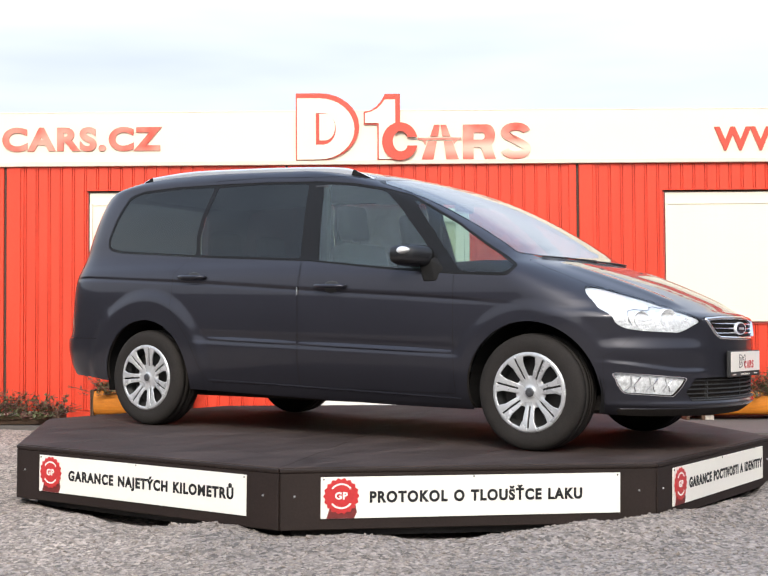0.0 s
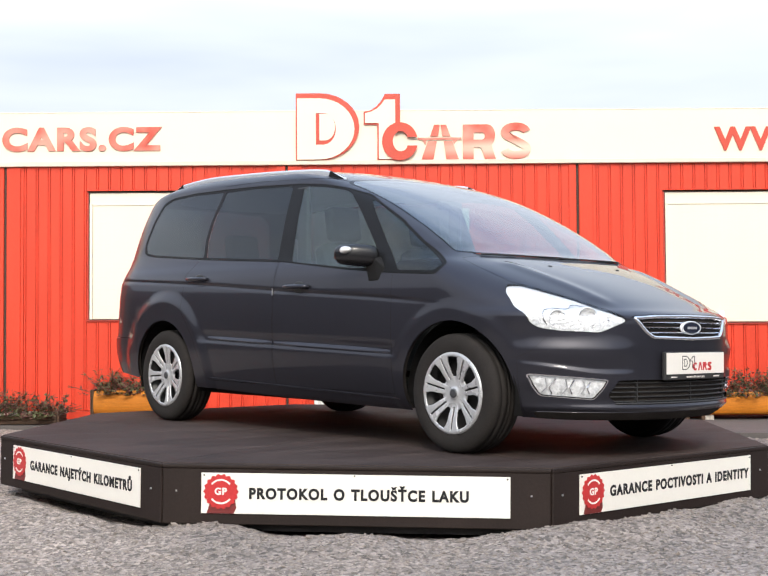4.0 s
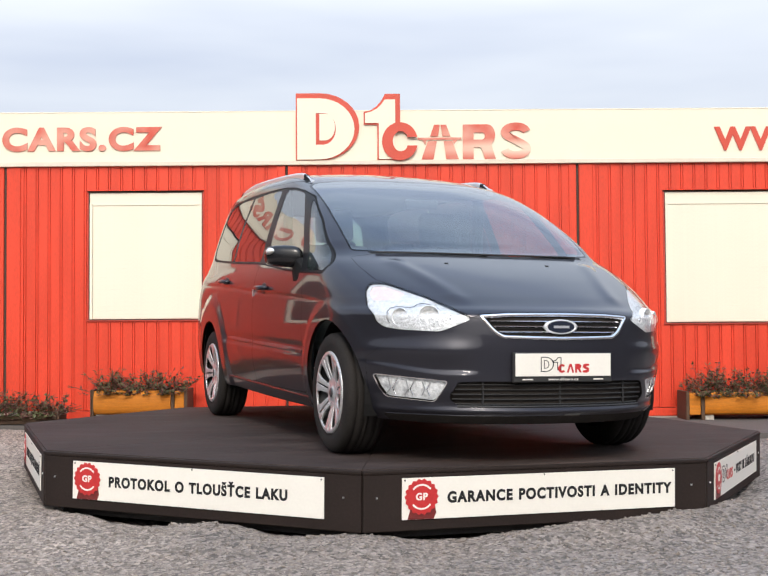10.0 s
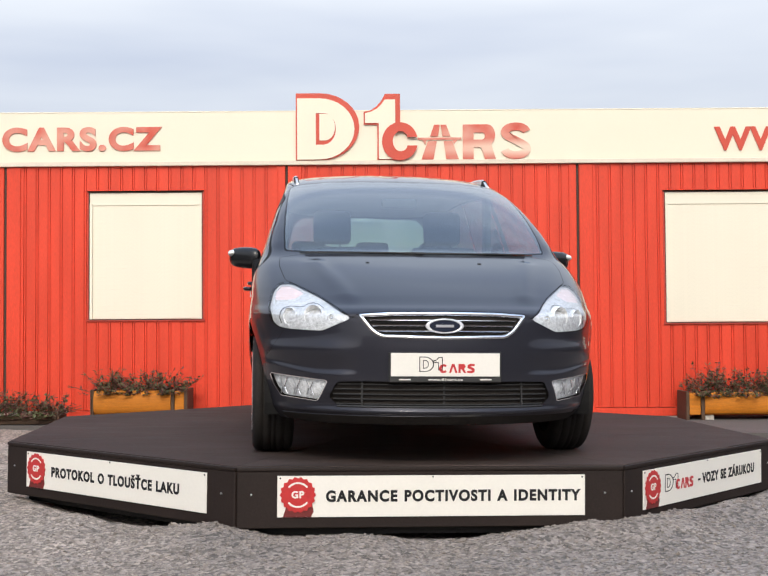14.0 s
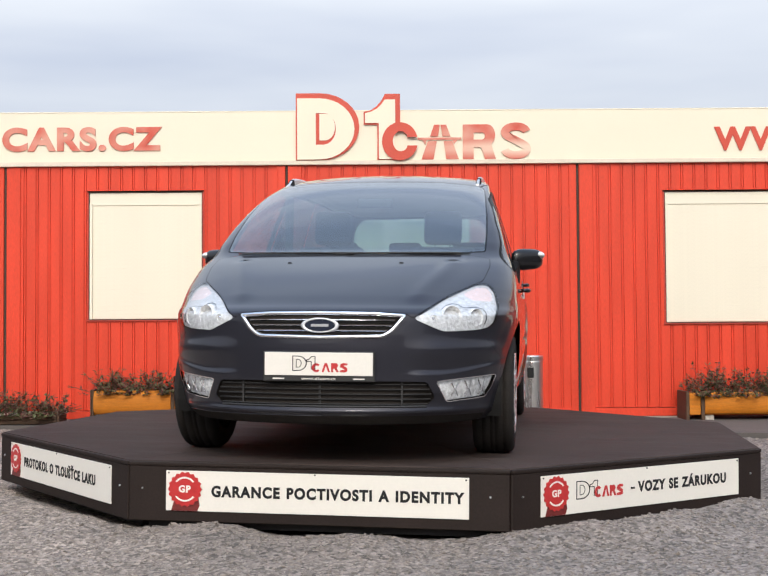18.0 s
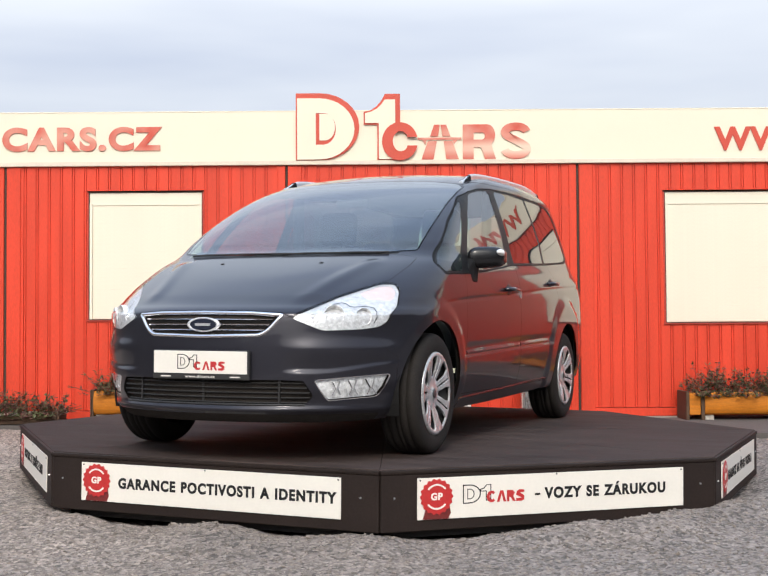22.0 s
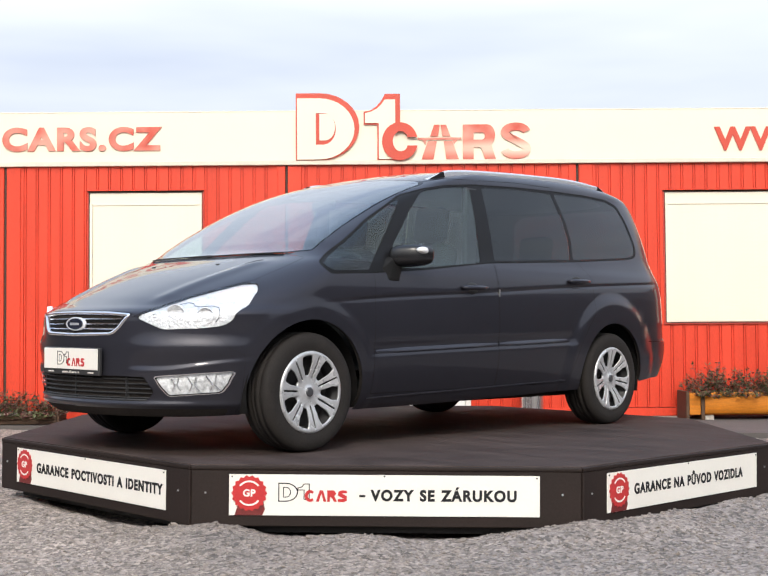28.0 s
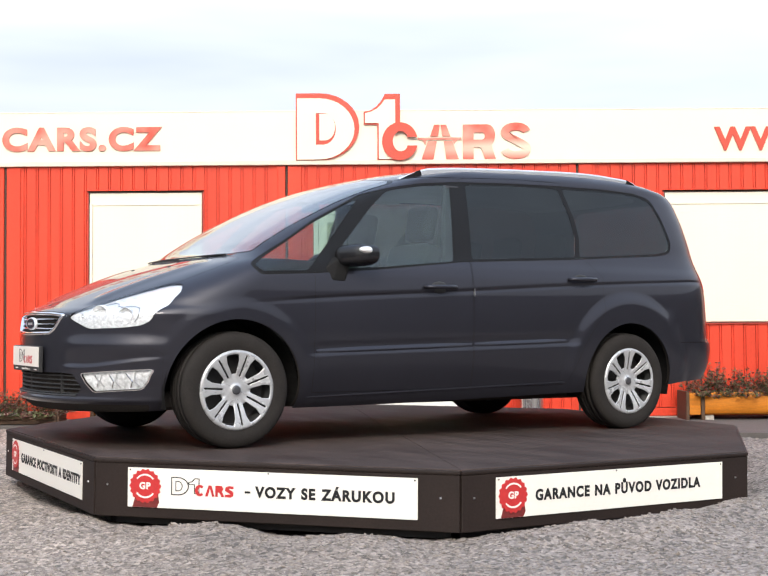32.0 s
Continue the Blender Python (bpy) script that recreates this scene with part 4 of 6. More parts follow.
        if i == 1:
            lx = -0.742 + sx + 0.235
            part("dash", box(-0.742 + sx + 0.622, -0.742 + sx + 0.651, -0.0177, -0.0162, 0.189, 0.199), INK, bd)
            part("logo_shape", prism(emblem_plate(lx, lx + 0.095, 0.165, 0.255, 10), 0.001, pose(0, -0.0172, 0), emblem_plate(lx + 0.005, lx + 0.089, 0.170, 0.250, 10)), INK, bd)
            part("logo_shape", prism(emblem_plate(lx + 0.023, lx + 0.061, 0.185, 0.235, 8), 0.001, pose(0, -0.0172, 0), emblem_plate(lx + 0.027, lx + 0.0565, 0.189, 0.231, 8)), INK, bd)
            one = [(0.091, 0.219), (0.091, 0.232), (0.110, 0.237), (0.123, 0.252), (0.150, 0.252), (0.150, 0.175), (0.121, 0.175), (0.121, 0.219)]
            void = [(0.096, 0.223), (0.096, 0.2285), (0.1125, 0.233), (0.1255, 0.248), (0.1455, 0.248), (0.1455, 0.179), (0.1255, 0.179), (0.1255, 0.223)]
            part("logo_shape", prism([(lx + a, c) for a, c in one], 0.001, pose(0, -0.0170, 0), [(lx + a, c) for a, c in void]), INK, bd)
            for k in range(4):
                ax = lx + 0.128 + 0.052 * k
                if k == 0:
                    pts = arc(ax + 0.024, 0.193, 0.026, 0.028, 45, 315, 14) + arc(ax + 0.026, 0.193, 0.012, 0.014, 315, 45, 14)
                elif k == 1:
                    pts = [(ax, 0.166), (ax + 0.018, 0.22), (ax + 0.034, 0.22), (ax + 0.05, 0.166), (ax + 0.037, 0.166), (ax + 0.026, 0.205), (ax + 0.014, 0.166)]
                elif k == 2:
                    pts = [(ax + 0.002, 0.166), (ax + 0.002, 0.22), (ax + 0.034, 0.22), (ax + 0.045, 0.206), (ax + 0.036, 0.192), (ax + 0.05, 0.166), (ax + 0.035, 0.166), (ax + 0.022, 0.187), (ax + 0.015, 0.187), (ax + 0.015, 0.166)]
                else:
                    pts = [(ax, 0.166), (ax, 0.178), (ax + 0.03, 0.181), (ax, 0.196), (ax + 0.004, 0.214), (ax + 0.02, 0.221), (ax + 0.045, 0.219), (ax + 0.045, 0.208), (ax + 0.02, 0.206), (ax + 0.044, 0.192), (ax + 0.044, 0.172), (ax + 0.03, 0.165)]
                part("logo_shape", prism(pts, 0.001, pose(0, -0.0172, 0)), SEAL_RED, bd)
    bm = bmesh.new()
    bmesh.ops.create_cone(bm, cap_ends=True, segments=32, radius1=0.9, radius2=0.9, depth=0.30, matrix=Matrix.Translation((0, 0, 0.16)))
    part("pivot_drum", bm, STEEL_DARK, tb)
    return tb


table = build_table()
# ---- the car ----
def car_paint():
    m = material("dark_grey_metallic_paint", (0.0345, 0.0340, 0.0430), 0.38, 0.56, vary=0.10, scale=1.5, fine_scale=900, coat=0.92, spec=0.05, rough_vary=0.03)
    m.node_tree.nodes["Principled BSDF"].inputs["Coat IOR"].default_value = 1.34
    return m


PAINT = car_paint()
PLASTIC = material("black_plastic", (0.022, 0.021, 0.021), 0.55, vary=0.2, scale=20)
GLOSS_BLACK = material("gloss_black_trim", (0.005, 0.005, 0.006), 0.10, vary=0.1, spec=0.18, rough_vary=0.02)
PILLAR_BLACK = material("satin_pillar_film", (0.010, 0.010, 0.011), 0.45, vary=0.1, scale=20, spec=0.15)
GRILLE_BLACK = material("black_grille", (0.0085, 0.0080, 0.0080), 0.7, vary=0.2, scale=30, spec=0.2)
RUBBER = material("tyre_rubber", (0.022, 0.0190, 0.0172), 0.85, vary=0.30, scale=14, fine=0.15, fine_scale=120, spec=0.22)
LINER = material("dark_liner", (0.032, 0.028, 0.0255), 1.0, vary=0.2, spec=0.05, rough_vary=0)
CHROME = material("chrome", (0.80, 0.80, 0.82), 0.10, 1.0, vary=0.05)
SILVER = material("silver_wheel_paint", (0.52, 0.52, 0.525), 0.27, 0.42, vary=0.12, scale=9)
LAMP_SILVER = material("lamp_reflector", (0.80, 0.80, 0.80), 0.20, 0.30, vary=0.32, scale=45, fine=0.55, fine_scale=70)
FOG_SILVER = material("fog_reflector", (0.92, 0.92, 0.92), 0.22, 0.20, vary=0.42, scale=38, fine=0.6, fine_scale=60)
LAMP_GREY = material("lamp_rib_shade", (0.42, 0.42, 0.43), 0.35, 0.5, vary=0.1)
INDICATOR = material("pale_indicator", (0.78, 0.62, 0.60), 0.25, vary=0.1, scale=30)
RED_LENS = material("red_tail_lens", (0.48, 0.016, 0.018), 0.12, vary=0.15, coat=0.6)
SEAT = material("grey_seat_fabric", (0.035, 0.035, 0.037), 0.92, vary=0.2, scale=25, fine=0.2, fine_scale=300)
DASH = material("dark_dashboard", (0.030, 0.030, 0.033), 0.6, vary=0.2, scale=30)
HEADLINER = material("pale_headliner", (0.42, 0.41, 0.39), 0.95, vary=0.06)
BADGE = material("dark_blue_badge", (0.02, 0.024, 0.04), 0.2, vary=0.1)
GLASS_CLEAR = glass("green_tinted_glass", (0.64, 0.74, 0.70), 1.44, dust_haze=0.010)
GLASS_SCREEN = glass("windscreen_glass", (0.52, 0.67, 0.64), 1.46, dust_haze=0.015, edge=3.2)
GLASS_DARK = glass("privacy_glass", (0.042, 0.045, 0.050), 1.32, dust_haze=0.018)
GLASS_DOOR = glass("tinted_door_glass", (0.47, 0.60, 0.53), 1.39, dust_haze=0.048)
GLASS_REAR = glass("brightened_rear_glass", (0.40, 0.46, 0.42), 1.45, pale_veil=0.35)
LAMP_GLASS = glass("lamp_cover", (0.94, 0.95, 0.96), 1.25)


def pchip(xk, yk, x):
    """Monotone cubic through the knots."""
    xk, yk, x = np.asarray(xk, float), np.asarray(yk, float), np.asarray(x, float)
    h, d = np.diff(xk), np.diff(yk) / np.diff(xk)
    m = np.zeros(len(xk))
    m[0], m[-1] = d[0], d[-1]
    for i in range(1, len(xk) - 1):
        if d[i - 1] * d[i] > 0:
            w1, w2 = 2 * h[i] + h[i - 1], h[i] + 2 * h[i - 1]
            m[i] = (w1 + w2) / (w1 / d[i - 1] + w2 / d[i])
    i = np.clip(np.searchsorted(xk, x) - 1, 0, len(xk) - 2)
    t = np.clip((x - xk[i]) / h[i], 0, 1)
    return (2 * t ** 3 - 3 * t ** 2 + 1) * yk[i] + (t ** 3 - 2 * t ** 2 + t) * h[i] * m[i] + (3 * t ** 2 - 2 * t ** 3) * yk[i + 1] + (t ** 3 - t ** 2) * h[i] * m[i + 1]


def smooth(a, b, x):
    t = np.clip((x - a) / (b - a), 0, 1)
    return t * t * (3 - 2 * t)


# The body is a stack of level outlines: height against half width, front and rear reach, and how round the corners are.
LEVEL = [0.18, 0.24, 0.30, 0.42, 0.55, 0.70, 0.85, 0.95, 1.02, 1.08, 1.25, 1.40, 1.50, 1.56, 1.60, 1.635, 1.66, 1.68, 1.692, 1.70]
WIDTH = [0.790, 0.842, 0.868, 0.893, 0.905, 0.911, 0.907, 0.895, 0.876, 0.851, 0.801, 0.752, 0.715, 0.693, 0.681, 0.655, 0.612, 0.535, 0.41, 0.0]
F_LEVEL = [0.18, 0.21, 0.26, 0.32, 0.42, 0.55, 0.60, 0.66, 0.72, 0.745, 0.77, 0.82, 0.87, 0.92, 0.97, 1.01, 1.05, 1.08, 1.15, 1.25, 1.40, 1.50, 1.56, 1.60, 1.635, 1.66, 1.68, 1.692, 1.70]
F_REACH = [-2.275, -2.33, -2.375, -2.375, -2.38, -2.378, -2.375, -2.369, -2.357, -2.322, -2.262, -2.155, -2.038, -1.912, -1.77, -1.645, -1.52, -1.45, -1.345, -1.195, -0.945, -0.745, -0.60, -0.475, -0.33, -0.19, -0.03, 0.14, 0.55]
F_DEEP = [0.82, 0.87, 0.90, 0.90, 0.905, 0.90, 0.892, 0.875, 0.845, 0.82, 0.79, 0.71, 0.64, 0.58, 0.52, 0.47, 0.42, 0.39, 0.36, 0.34, 0.34, 0.35, 0.37, 0.40, 0.46, 0.55, 0.65, 0.75, 0.60]
F_POW = [2.3, 2.3, 2.3, 2.3, 2.3, 2.3, 2.3, 2.3, 2.3, 2.3, 2.3, 2.3, 2.35, 2.45, 2.65, 2.9, 3.1, 3.3, 3.5, 3.4, 3.1, 2.85, 2.6, 2.5, 2.4, 2.3, 2.2, 2.1, 2.0]
R_LEVEL = [0.18, 0.30, 0.40, 0.50, 0.56, 0.60, 0.75, 0.95, 1.15, 1.30, 1.45, 1.52, 1.56, 1.60, 1.635, 1.66, 1.68, 1.692, 1.70]
R_REACH = [2.21, 2.30, 2.355, 2.38, 2.375, 2.34, 2.325, 2.307, 2.272, 2.24, 2.195, 2.17, 2.15, 2.10, 1.96, 1.80, 1.60, 1.38, 0.95]
R_DEEP = [0.60, 0.62, 0.64, 0.66, 0.66, 0.64, 0.64, 0.62, 0.58, 0.55, 0.52, 0.52, 0.54, 0.58, 0.64, 0.66, 0.62, 0.5, 0.3]
R_POW = 4.0
CREASE = ([-1.45, -1.26, 0.0, 0.92, 1.95], [0.80, 0.82, 0.898, 0.955, 1.005])
RUB = ([-1.15, -1.07, 0.83, 0.95], [0.508, 0.512, 0.570, 0.575])
AXLE_F, AXLE_R, HUB_Z = -1.497, 1.347, 0.317


def plan_bow(y):
    """How far the flanks draw in towards both ends, as a share of the half width."""
    return np.where(y > -0.3, 0.0105, 0.004) * (np.clip(y, -1.5, 2.4) + 0.3) ** 2


def car_surface(z, s):
    """Point on the right-hand half (x > 0) of the bare body; z: level, s: 0 to 1 front corner, 1 to 2 side, 2 to 3 rear corner."""
    w = pchip(LEVEL, WIDTH, z)
    yf, bf, nf = pchip(F_LEVEL, F_REACH, z), pchip(F_LEVEL, F_DEEP, z), pchip(F_LEVEL, F_POW, z)
    yr, br = pchip(R_LEVEL, R_REACH, z), pchip(R_LEVEL, R_DEEP, z)
    cf, cr = yf + bf, yr - br
    cr = np.maximum(cr, cf + 0.02)
    a = np.clip(s, 0, 1) * math.pi / 2
    c = np.clip(s - 2, 0, 1) * math.pi / 2
    x = np.where(s <= 1, w * np.sin(a) ** (2 / nf), np.where(s >= 2, w * np.cos(c) ** (2 / R_POW), w))
    y = np.where(s <= 1, cf - bf * np.cos(a) ** (2 / nf), np.where(s >= 2, cr + (yr - cr) * np.sin(c) ** (2 / R_POW), cf + (cr - cf) * np.clip(s - 1, 0, 1)))
    x = x * (1.003 - plan_bow(y) * (1 + 0.6 * smooth(0.95, 1.2, z)))
    # flanks: shoulder crease, rubbing line and wheel-arch flares
    flank = smooth(0.55, 0.85, x / 0.93) * smooth(-2.15, -1.75, y) * (1 - smooth(1.95, 2.2, y))
    zc = pchip(*CREASE, y)
    low = np.clip(zc - z, 0, 1)
    x = x - flank * smooth(-1.5, -1.0, y) * (0.005 * np.exp(-((zc - z - 0.014) / 0.011) ** 2) + 0.006 * smooth(0.0, 0.03, zc - z) * np.exp(-low / 0.10))
    zr = pchip(*RUB, y)
    mid = smooth(-1.12, -0.98, y) * (1 - smooth(0.80, 0.98, y))
    x = x + mid * (0.006 * smooth(-0.004, 0.026, zr - z) * (1 - smooth(0.05, 0.26, zr - z)) - 0.006 * np.exp(-((z - zr - 0.03) / 0.03) ** 2))
    for ay, wide, amt in ((AXLE_F, 0.075, 0.007), (AXLE_R, 0.165, 0.019)):
        r = np.hypot(y - ay, z - HUB_Z)
        x = x + flank * amt * (1 - smooth(0.385 + wide * 0.70, 0.385 + wide + 0.050, r))
    # bumper: a shelf above the fog lamps and a lip along the bottom
    nose = 1 - smooth(-2.0, -1.80, y)
    zl = 0.462 + 0.05 * smooth(0.55, 0.9, x)
    side = smooth(0.38, 0.50, x)
    shelf = nose * side * smooth(0, 0.03, zl - z) * (1 - smooth(0.10, 0.17, zl - z))
    y = y - 0.014 * shelf * (1 - smooth(0.75, 0.92, x))
    x = x + 0.007 * shelf * smooth(0.6, 0.9, x)
    brow = (1 - smooth(-1.95, -1.82, y)) * smooth(0.36, 0.56, x) * np.exp(-((z - 0.552) / np.where(z > 0.552, 0.042, 0.070)) ** 2)
    y = y - 0.018 * brow * (1 - smooth(0.78, 0.9, x))
    x = x + 0.007 * brow * smooth(0.6, 0.80, x)
    y = y - nose * 0.012 * np.exp(-((z - 0.262) / 0.016) ** 2)
    # bonnet: raised flanks either side of a flatter middle
    hood = smooth(0.76, 0.82, z) * (1 - smooth(0.99, 1.05, z)) * (1 - smooth(-1.55, -1.35, y))
    dz = hood * 0.009 * (1 - smooth(-1.62, -1.50, y)) * np.exp(-((x - (0.44 + 0.14 * smooth(-2.2, -1.5, y))) / 0.05) ** 2)
    # the roof line rises towards the rear
    up = np.clip((z - 1.0) / 0.6, 0, 1)
    rake = pchip([-1.5, -0.4, 0.2, 1.2, 1.7, 2.4], [-0.02, -0.024, 0.002, 0.034, 0.026, -0.004], y)
    return np.stack([x, y, z + dz + up * rake], -1)


def sd_poly(p, poly):
    """Signed distance from points to a closed outline: negative inside."""
    poly = np.asarray(poly, float)
    d = np.full(len(p), 1e9)
    inside = np.zeros(len(p), bool)
    for a, b in zip(poly, np.roll(poly, -1, 0)):
        e = b - a
        t = np.clip(((p - a) @ e) / (e @ e), 0, 1)
        d = np.minimum(d, np.hypot(*(p - a - t[:, None] * e).T))
        hit = (a[1] > p[:, 1]) != (b[1] > p[:, 1])
        with np.errstate(divide="ignore", invalid="ignore"):
            xi = a[0] + (p[:, 1] - a[1]) * e[0] / (e[1] if e[1] else 1e-12)
        inside ^= hit & (p[:, 0] < xi)
    return np.where(inside, -d, d)


def rounded(poly, r, n=4):
    """The outline with its corners rounded."""
    out = []
    k = len(poly)
    for i in range(k):
        p0, p1, p2 = (Vector(poly[i - 1]), Vector(poly[i]), Vector(poly[(i + 1) % k]))
        a, b = p0 - p1, p2 - p1
        ra = min(r, a.length * 0.45, b.length * 0.45)
        q0, q2 = p1 + a.normalized() * ra, p1 + b.normalized() * ra
        for j in range(n + 1):
            t = j / n
            q = q0 * (1 - t) ** 2 + p1 * 2 * t * (1 - t) + q2 * t * t
            out.append((q.x, q.y))
    return out


class Skin:
    """A sheet of polygons with normals and a tag each, that can be cut along outlines."""

    def __init__(self, V, N, polys, tags):
        self.V, self.N, self.polys, self.tags = V, N, polys, tags

    def cut(self, field, tag, where):
        val = field(self.V)
        V, N = [self.V], [self.N]
        n = len(self.V)
        extra_v, extra_n, cache = [], [], {}
        polys, tags = [], []
        neg = val < 0
        for f, g in zip(self.polys, self.tags):
            if g not in where:
                polys.append(f), tags.append(g)
                continue
            k = sum(bool(neg[i]) for i in f)
            if k == 0:
                polys.append(f), tags.append(g)
                continue
            if k == len(f):
                polys.append(f), tags.append(tag)
                continue
            ins, outs = [], []
            for i, j in zip(f, f[1:] + f[:1]):
                (ins if neg[i] else outs).append(i)
                if neg[i] != neg[j]:
                    key = (min(i, j), max(i, j))
                    if key not in cache:
                        t = val[i] / (val[i] - val[j])
                        cache[key] = n + len(extra_v)
                        extra_v.append(self.V[i] * (1 - t) + self.V[j] * t)
                        extra_n.append(self.N[i] * (1 - t) + self.N[j] * t)
                    ins.append(cache[key])
                    outs.append(cache[key])
            if len(ins) > 2:
                polys.append(tuple(ins)), tags.append(tag)
            if len(outs) > 2:
                polys.append(tuple(outs)), tags.append(g)
        if extra_v:
            self.V = np.vstack([self.V, extra_v])
            self.N = np.vstack([self.N, extra_n])
        self.polys, self.tags = polys, tags

    def take(self, *want):
        """Vertices, normals and faces of the pieces with these tags."""
        ids, V, N, F = {}, [], [], []
        for f, g in zip(self.polys, self.tags):
            if g in want:
                face = []
                for i in f:
                    if i not in ids:
                        ids[i] = len(V)
                        V.append(self.V[i])
                        N.append(self.N[i])
                    face.append(ids[i])
                F.append(tuple(face))
        return np.array(V).reshape(-1, 3), np.array(N).reshape(-1, 3), F


def skin_part(name, got, mat, parent, sides=(1,), push=0.0, label=""):
    """A mesh from pieces of the skin, on one side (+1 or -1) or on both, pushed out along its normals."""
    V0, N0, F0 = got
    V, N, F = [], [], []
    for sgn in sides:
        k = len(V)
        for v, n in zip(V0, N0):
            p = v + n * push
            V.append((p[0] * sgn, p[1], p[2]))
            N.append((n[0] * sgn, n[1], n[2]))
        F += [tuple(i + k for i in (f if sgn > 0 else f[::-1])) for f in F0]
    if not F:
        return None
    ob = part(name, (V, F), mat, parent, label, smooth=True)
    me = ob.data
    if len(me.vertices) == len(N):
        me.normals_split_custom_set_from_vertices([Vector(n).normalized() for n in N])
    return ob


def build_skin():
    zs = np.concatenate([np.arange(0.18, 0.70, 0.0075), np.arange(0.70, 1.10, 0.007), np.arange(1.10, 1.585, 0.0125),
                         [1.592, 1.604, 1.615, 1.625, 1.634, 1.642, 1.649, 1.656, 1.662, 1.667, 1.672, 1.676, 1.680, 1.683, 1.686, 1.689, 1.6915, 1.6935, 1.6955, 1.697, 1.6983, 1.6992, 1.70]])
    ss = np.concatenate([np.linspace(0, 1, 101), 1 + np.linspace(0, 1, 261)[1:], 2 + np.linspace(0, 1, 57)[1:]])
    Z, S = np.meshgrid(zs, ss, indexing="ij")
    P = car_surface(Z, S)
    e = 1e-3
    Zc = np.clip(Z, 0.18 + e, 1.70 - e)
    Sc = np.clip(S, e, 3 - e)
    dz = car_surface(Zc + e, Sc) - car_surface(Zc - e, Sc)
    ds = car_surface(Zc, Sc + e) - car_surface(Zc, Sc - e)
    N = np.cross(ds, dz)
    ln = np.linalg.norm(N, axis=-1, keepdims=True)
    N = N / np.maximum(ln, 1e-12)
    N[-1, :] = (0, 0, 1)
    for col in (0, -1):
        N[:, col, 0] = 0
    N /= np.maximum(np.linalg.norm(N, axis=-1, keepdims=True), 1e-9)
    nz, ns = P.shape[:2]
    polys, tags = [], []
    for i in range(nz - 1):
        for j in range(ns - 1):
            polys.append((i * ns + j, i * ns + j + 1, (i + 1) * ns + j + 1, (i + 1) * ns + j))
            tags.append("front" if j < 100 else "side" if j < 360 else "rear")
    return Skin(P.reshape(-1, 3), N.reshape(-1, 3), polys, tags)


YZ = lambda f: lambda V: f(V[:, 1:3])
XZ = lambda f: lambda V: f(V[:, [0, 2]])

DLO = rounded([(-1.41, 1.005), (-1.365, 0.948), (-1.03, 0.964), (-0.6, 0.998), (0.0, 1.062), (0.9, 1.110), (1.74, 1.166), (1.832, 1.192), (1.862, 1.262),
               (1.815, 1.43), (1.745, 1.560), (1.62, 1.596), (1.3, 1.606), (0.9, 1.600), (0.5, 1.590), (0.05, 1.568), (-0.2, 1.542), (-0.42, 1.502), (-0.64, 1.445), (-0.98, 1.272), (-1.19, 1.137)], 0.025)
TRI = rounded([(-1.385, 1.004), (-1.345, 0.966), (-1.070, 0.980), (-0.945, 1.110), (-0.82, 1.250), (-0.665, 1.420), (-0.77, 1.372), (-0.98, 1.262), (-1.19, 1.126)], 0.014)
DOOR_GLASS = rounded([(-0.93, 0.990), (-0.6, 1.010), (-0.06, 1.064), (0.018, 1.550), (-0.2, 1.527), (-0.42, 1.488), (-0.47, 1.470), (-0.60, 1.360), (-0.80, 1.155)], 0.02)
REAR_GLASS = rounded([(0.083, 1.082), (0.5, 1.104), (0.925, 1.126), (0.955, 1.25), (0.945, 1.39), (0.898, 1.580), (0.5, 1.577), (0.138, 1.559)], 0.02)
QUARTER_GLASS = rounded([(0.965, 1.128), (1.3, 1.150), (1.735, 1.180), (1.818, 1.205), (1.846, 1.265), (1.80, 1.425), (1.733, 1.548), (1.61, 1.582), (1.3, 1.592), (0.932, 1.584), (0.985, 1.38), (0.994, 1.25)], 0.022)
FRONT_DOOR = [(-1.035, 0.292), (0.054, 0.296), (0.056, 1.0), (0.088, 1.60), (-0.2, 1.585), (-0.42, 1.542), (-0.60, 1.470), (-0.64, 1.42), (-0.766, 1.274), (-1.03, 0.968)]
REAR_DOOR = [(0.062, 0.296), (0.80, 0.303), (0.86, 0.40), (0.94, 0.56), (1.03, 0.68), (1.115, 0.77), (1.125, 1.0), (0.99, 1.13), (0.965, 1.30), (0.915, 1.625), (0.5, 1.622), (0.096, 1.60), (0.064, 1.0)]
BUMPER_F = [(-3, 0.0), (-1.895, 0.0), (-1.895, 0.30), (-1.90, 0.515), (-1.97, 0.545), (-2.06, 0.655), (-2.25, 0.70), (-2.6, 0.735), (-3, 0.735)]
HEADLIGHT = rounded([(0.440, 0.702), (0.575, 0.642), (0.725, 0.650), (0.785, 0.662), (0.813, 0.692), (0.822, 0.768), (0.800, 0.850), (0.764, 0.887), (0.708, 0.886), (0.575, 0.812)], 0.018)
LAMP_TOP = rounded([(0.648, 0.838), (0.700, 0.806), (0.796, 0.800), (0.790, 0.845), (0.760, 0.876), (0.712, 0.876)], 0.012)
GRILLE = rounded([(-0.3, 0.733), (0.25, 0.731), (0.408, 0.721), (0.385, 0.690), (0.345, 0.640), (0.300, 0.610), (-0.3, 0.604)], 0.02)
GRILLE_IN = rounded([(-0.3, 0.712), (0.25, 0.710), (0.372, 0.703), (0.335, 0.655), (0.290, 0.625), (-0.3, 0.622)], 0.012)
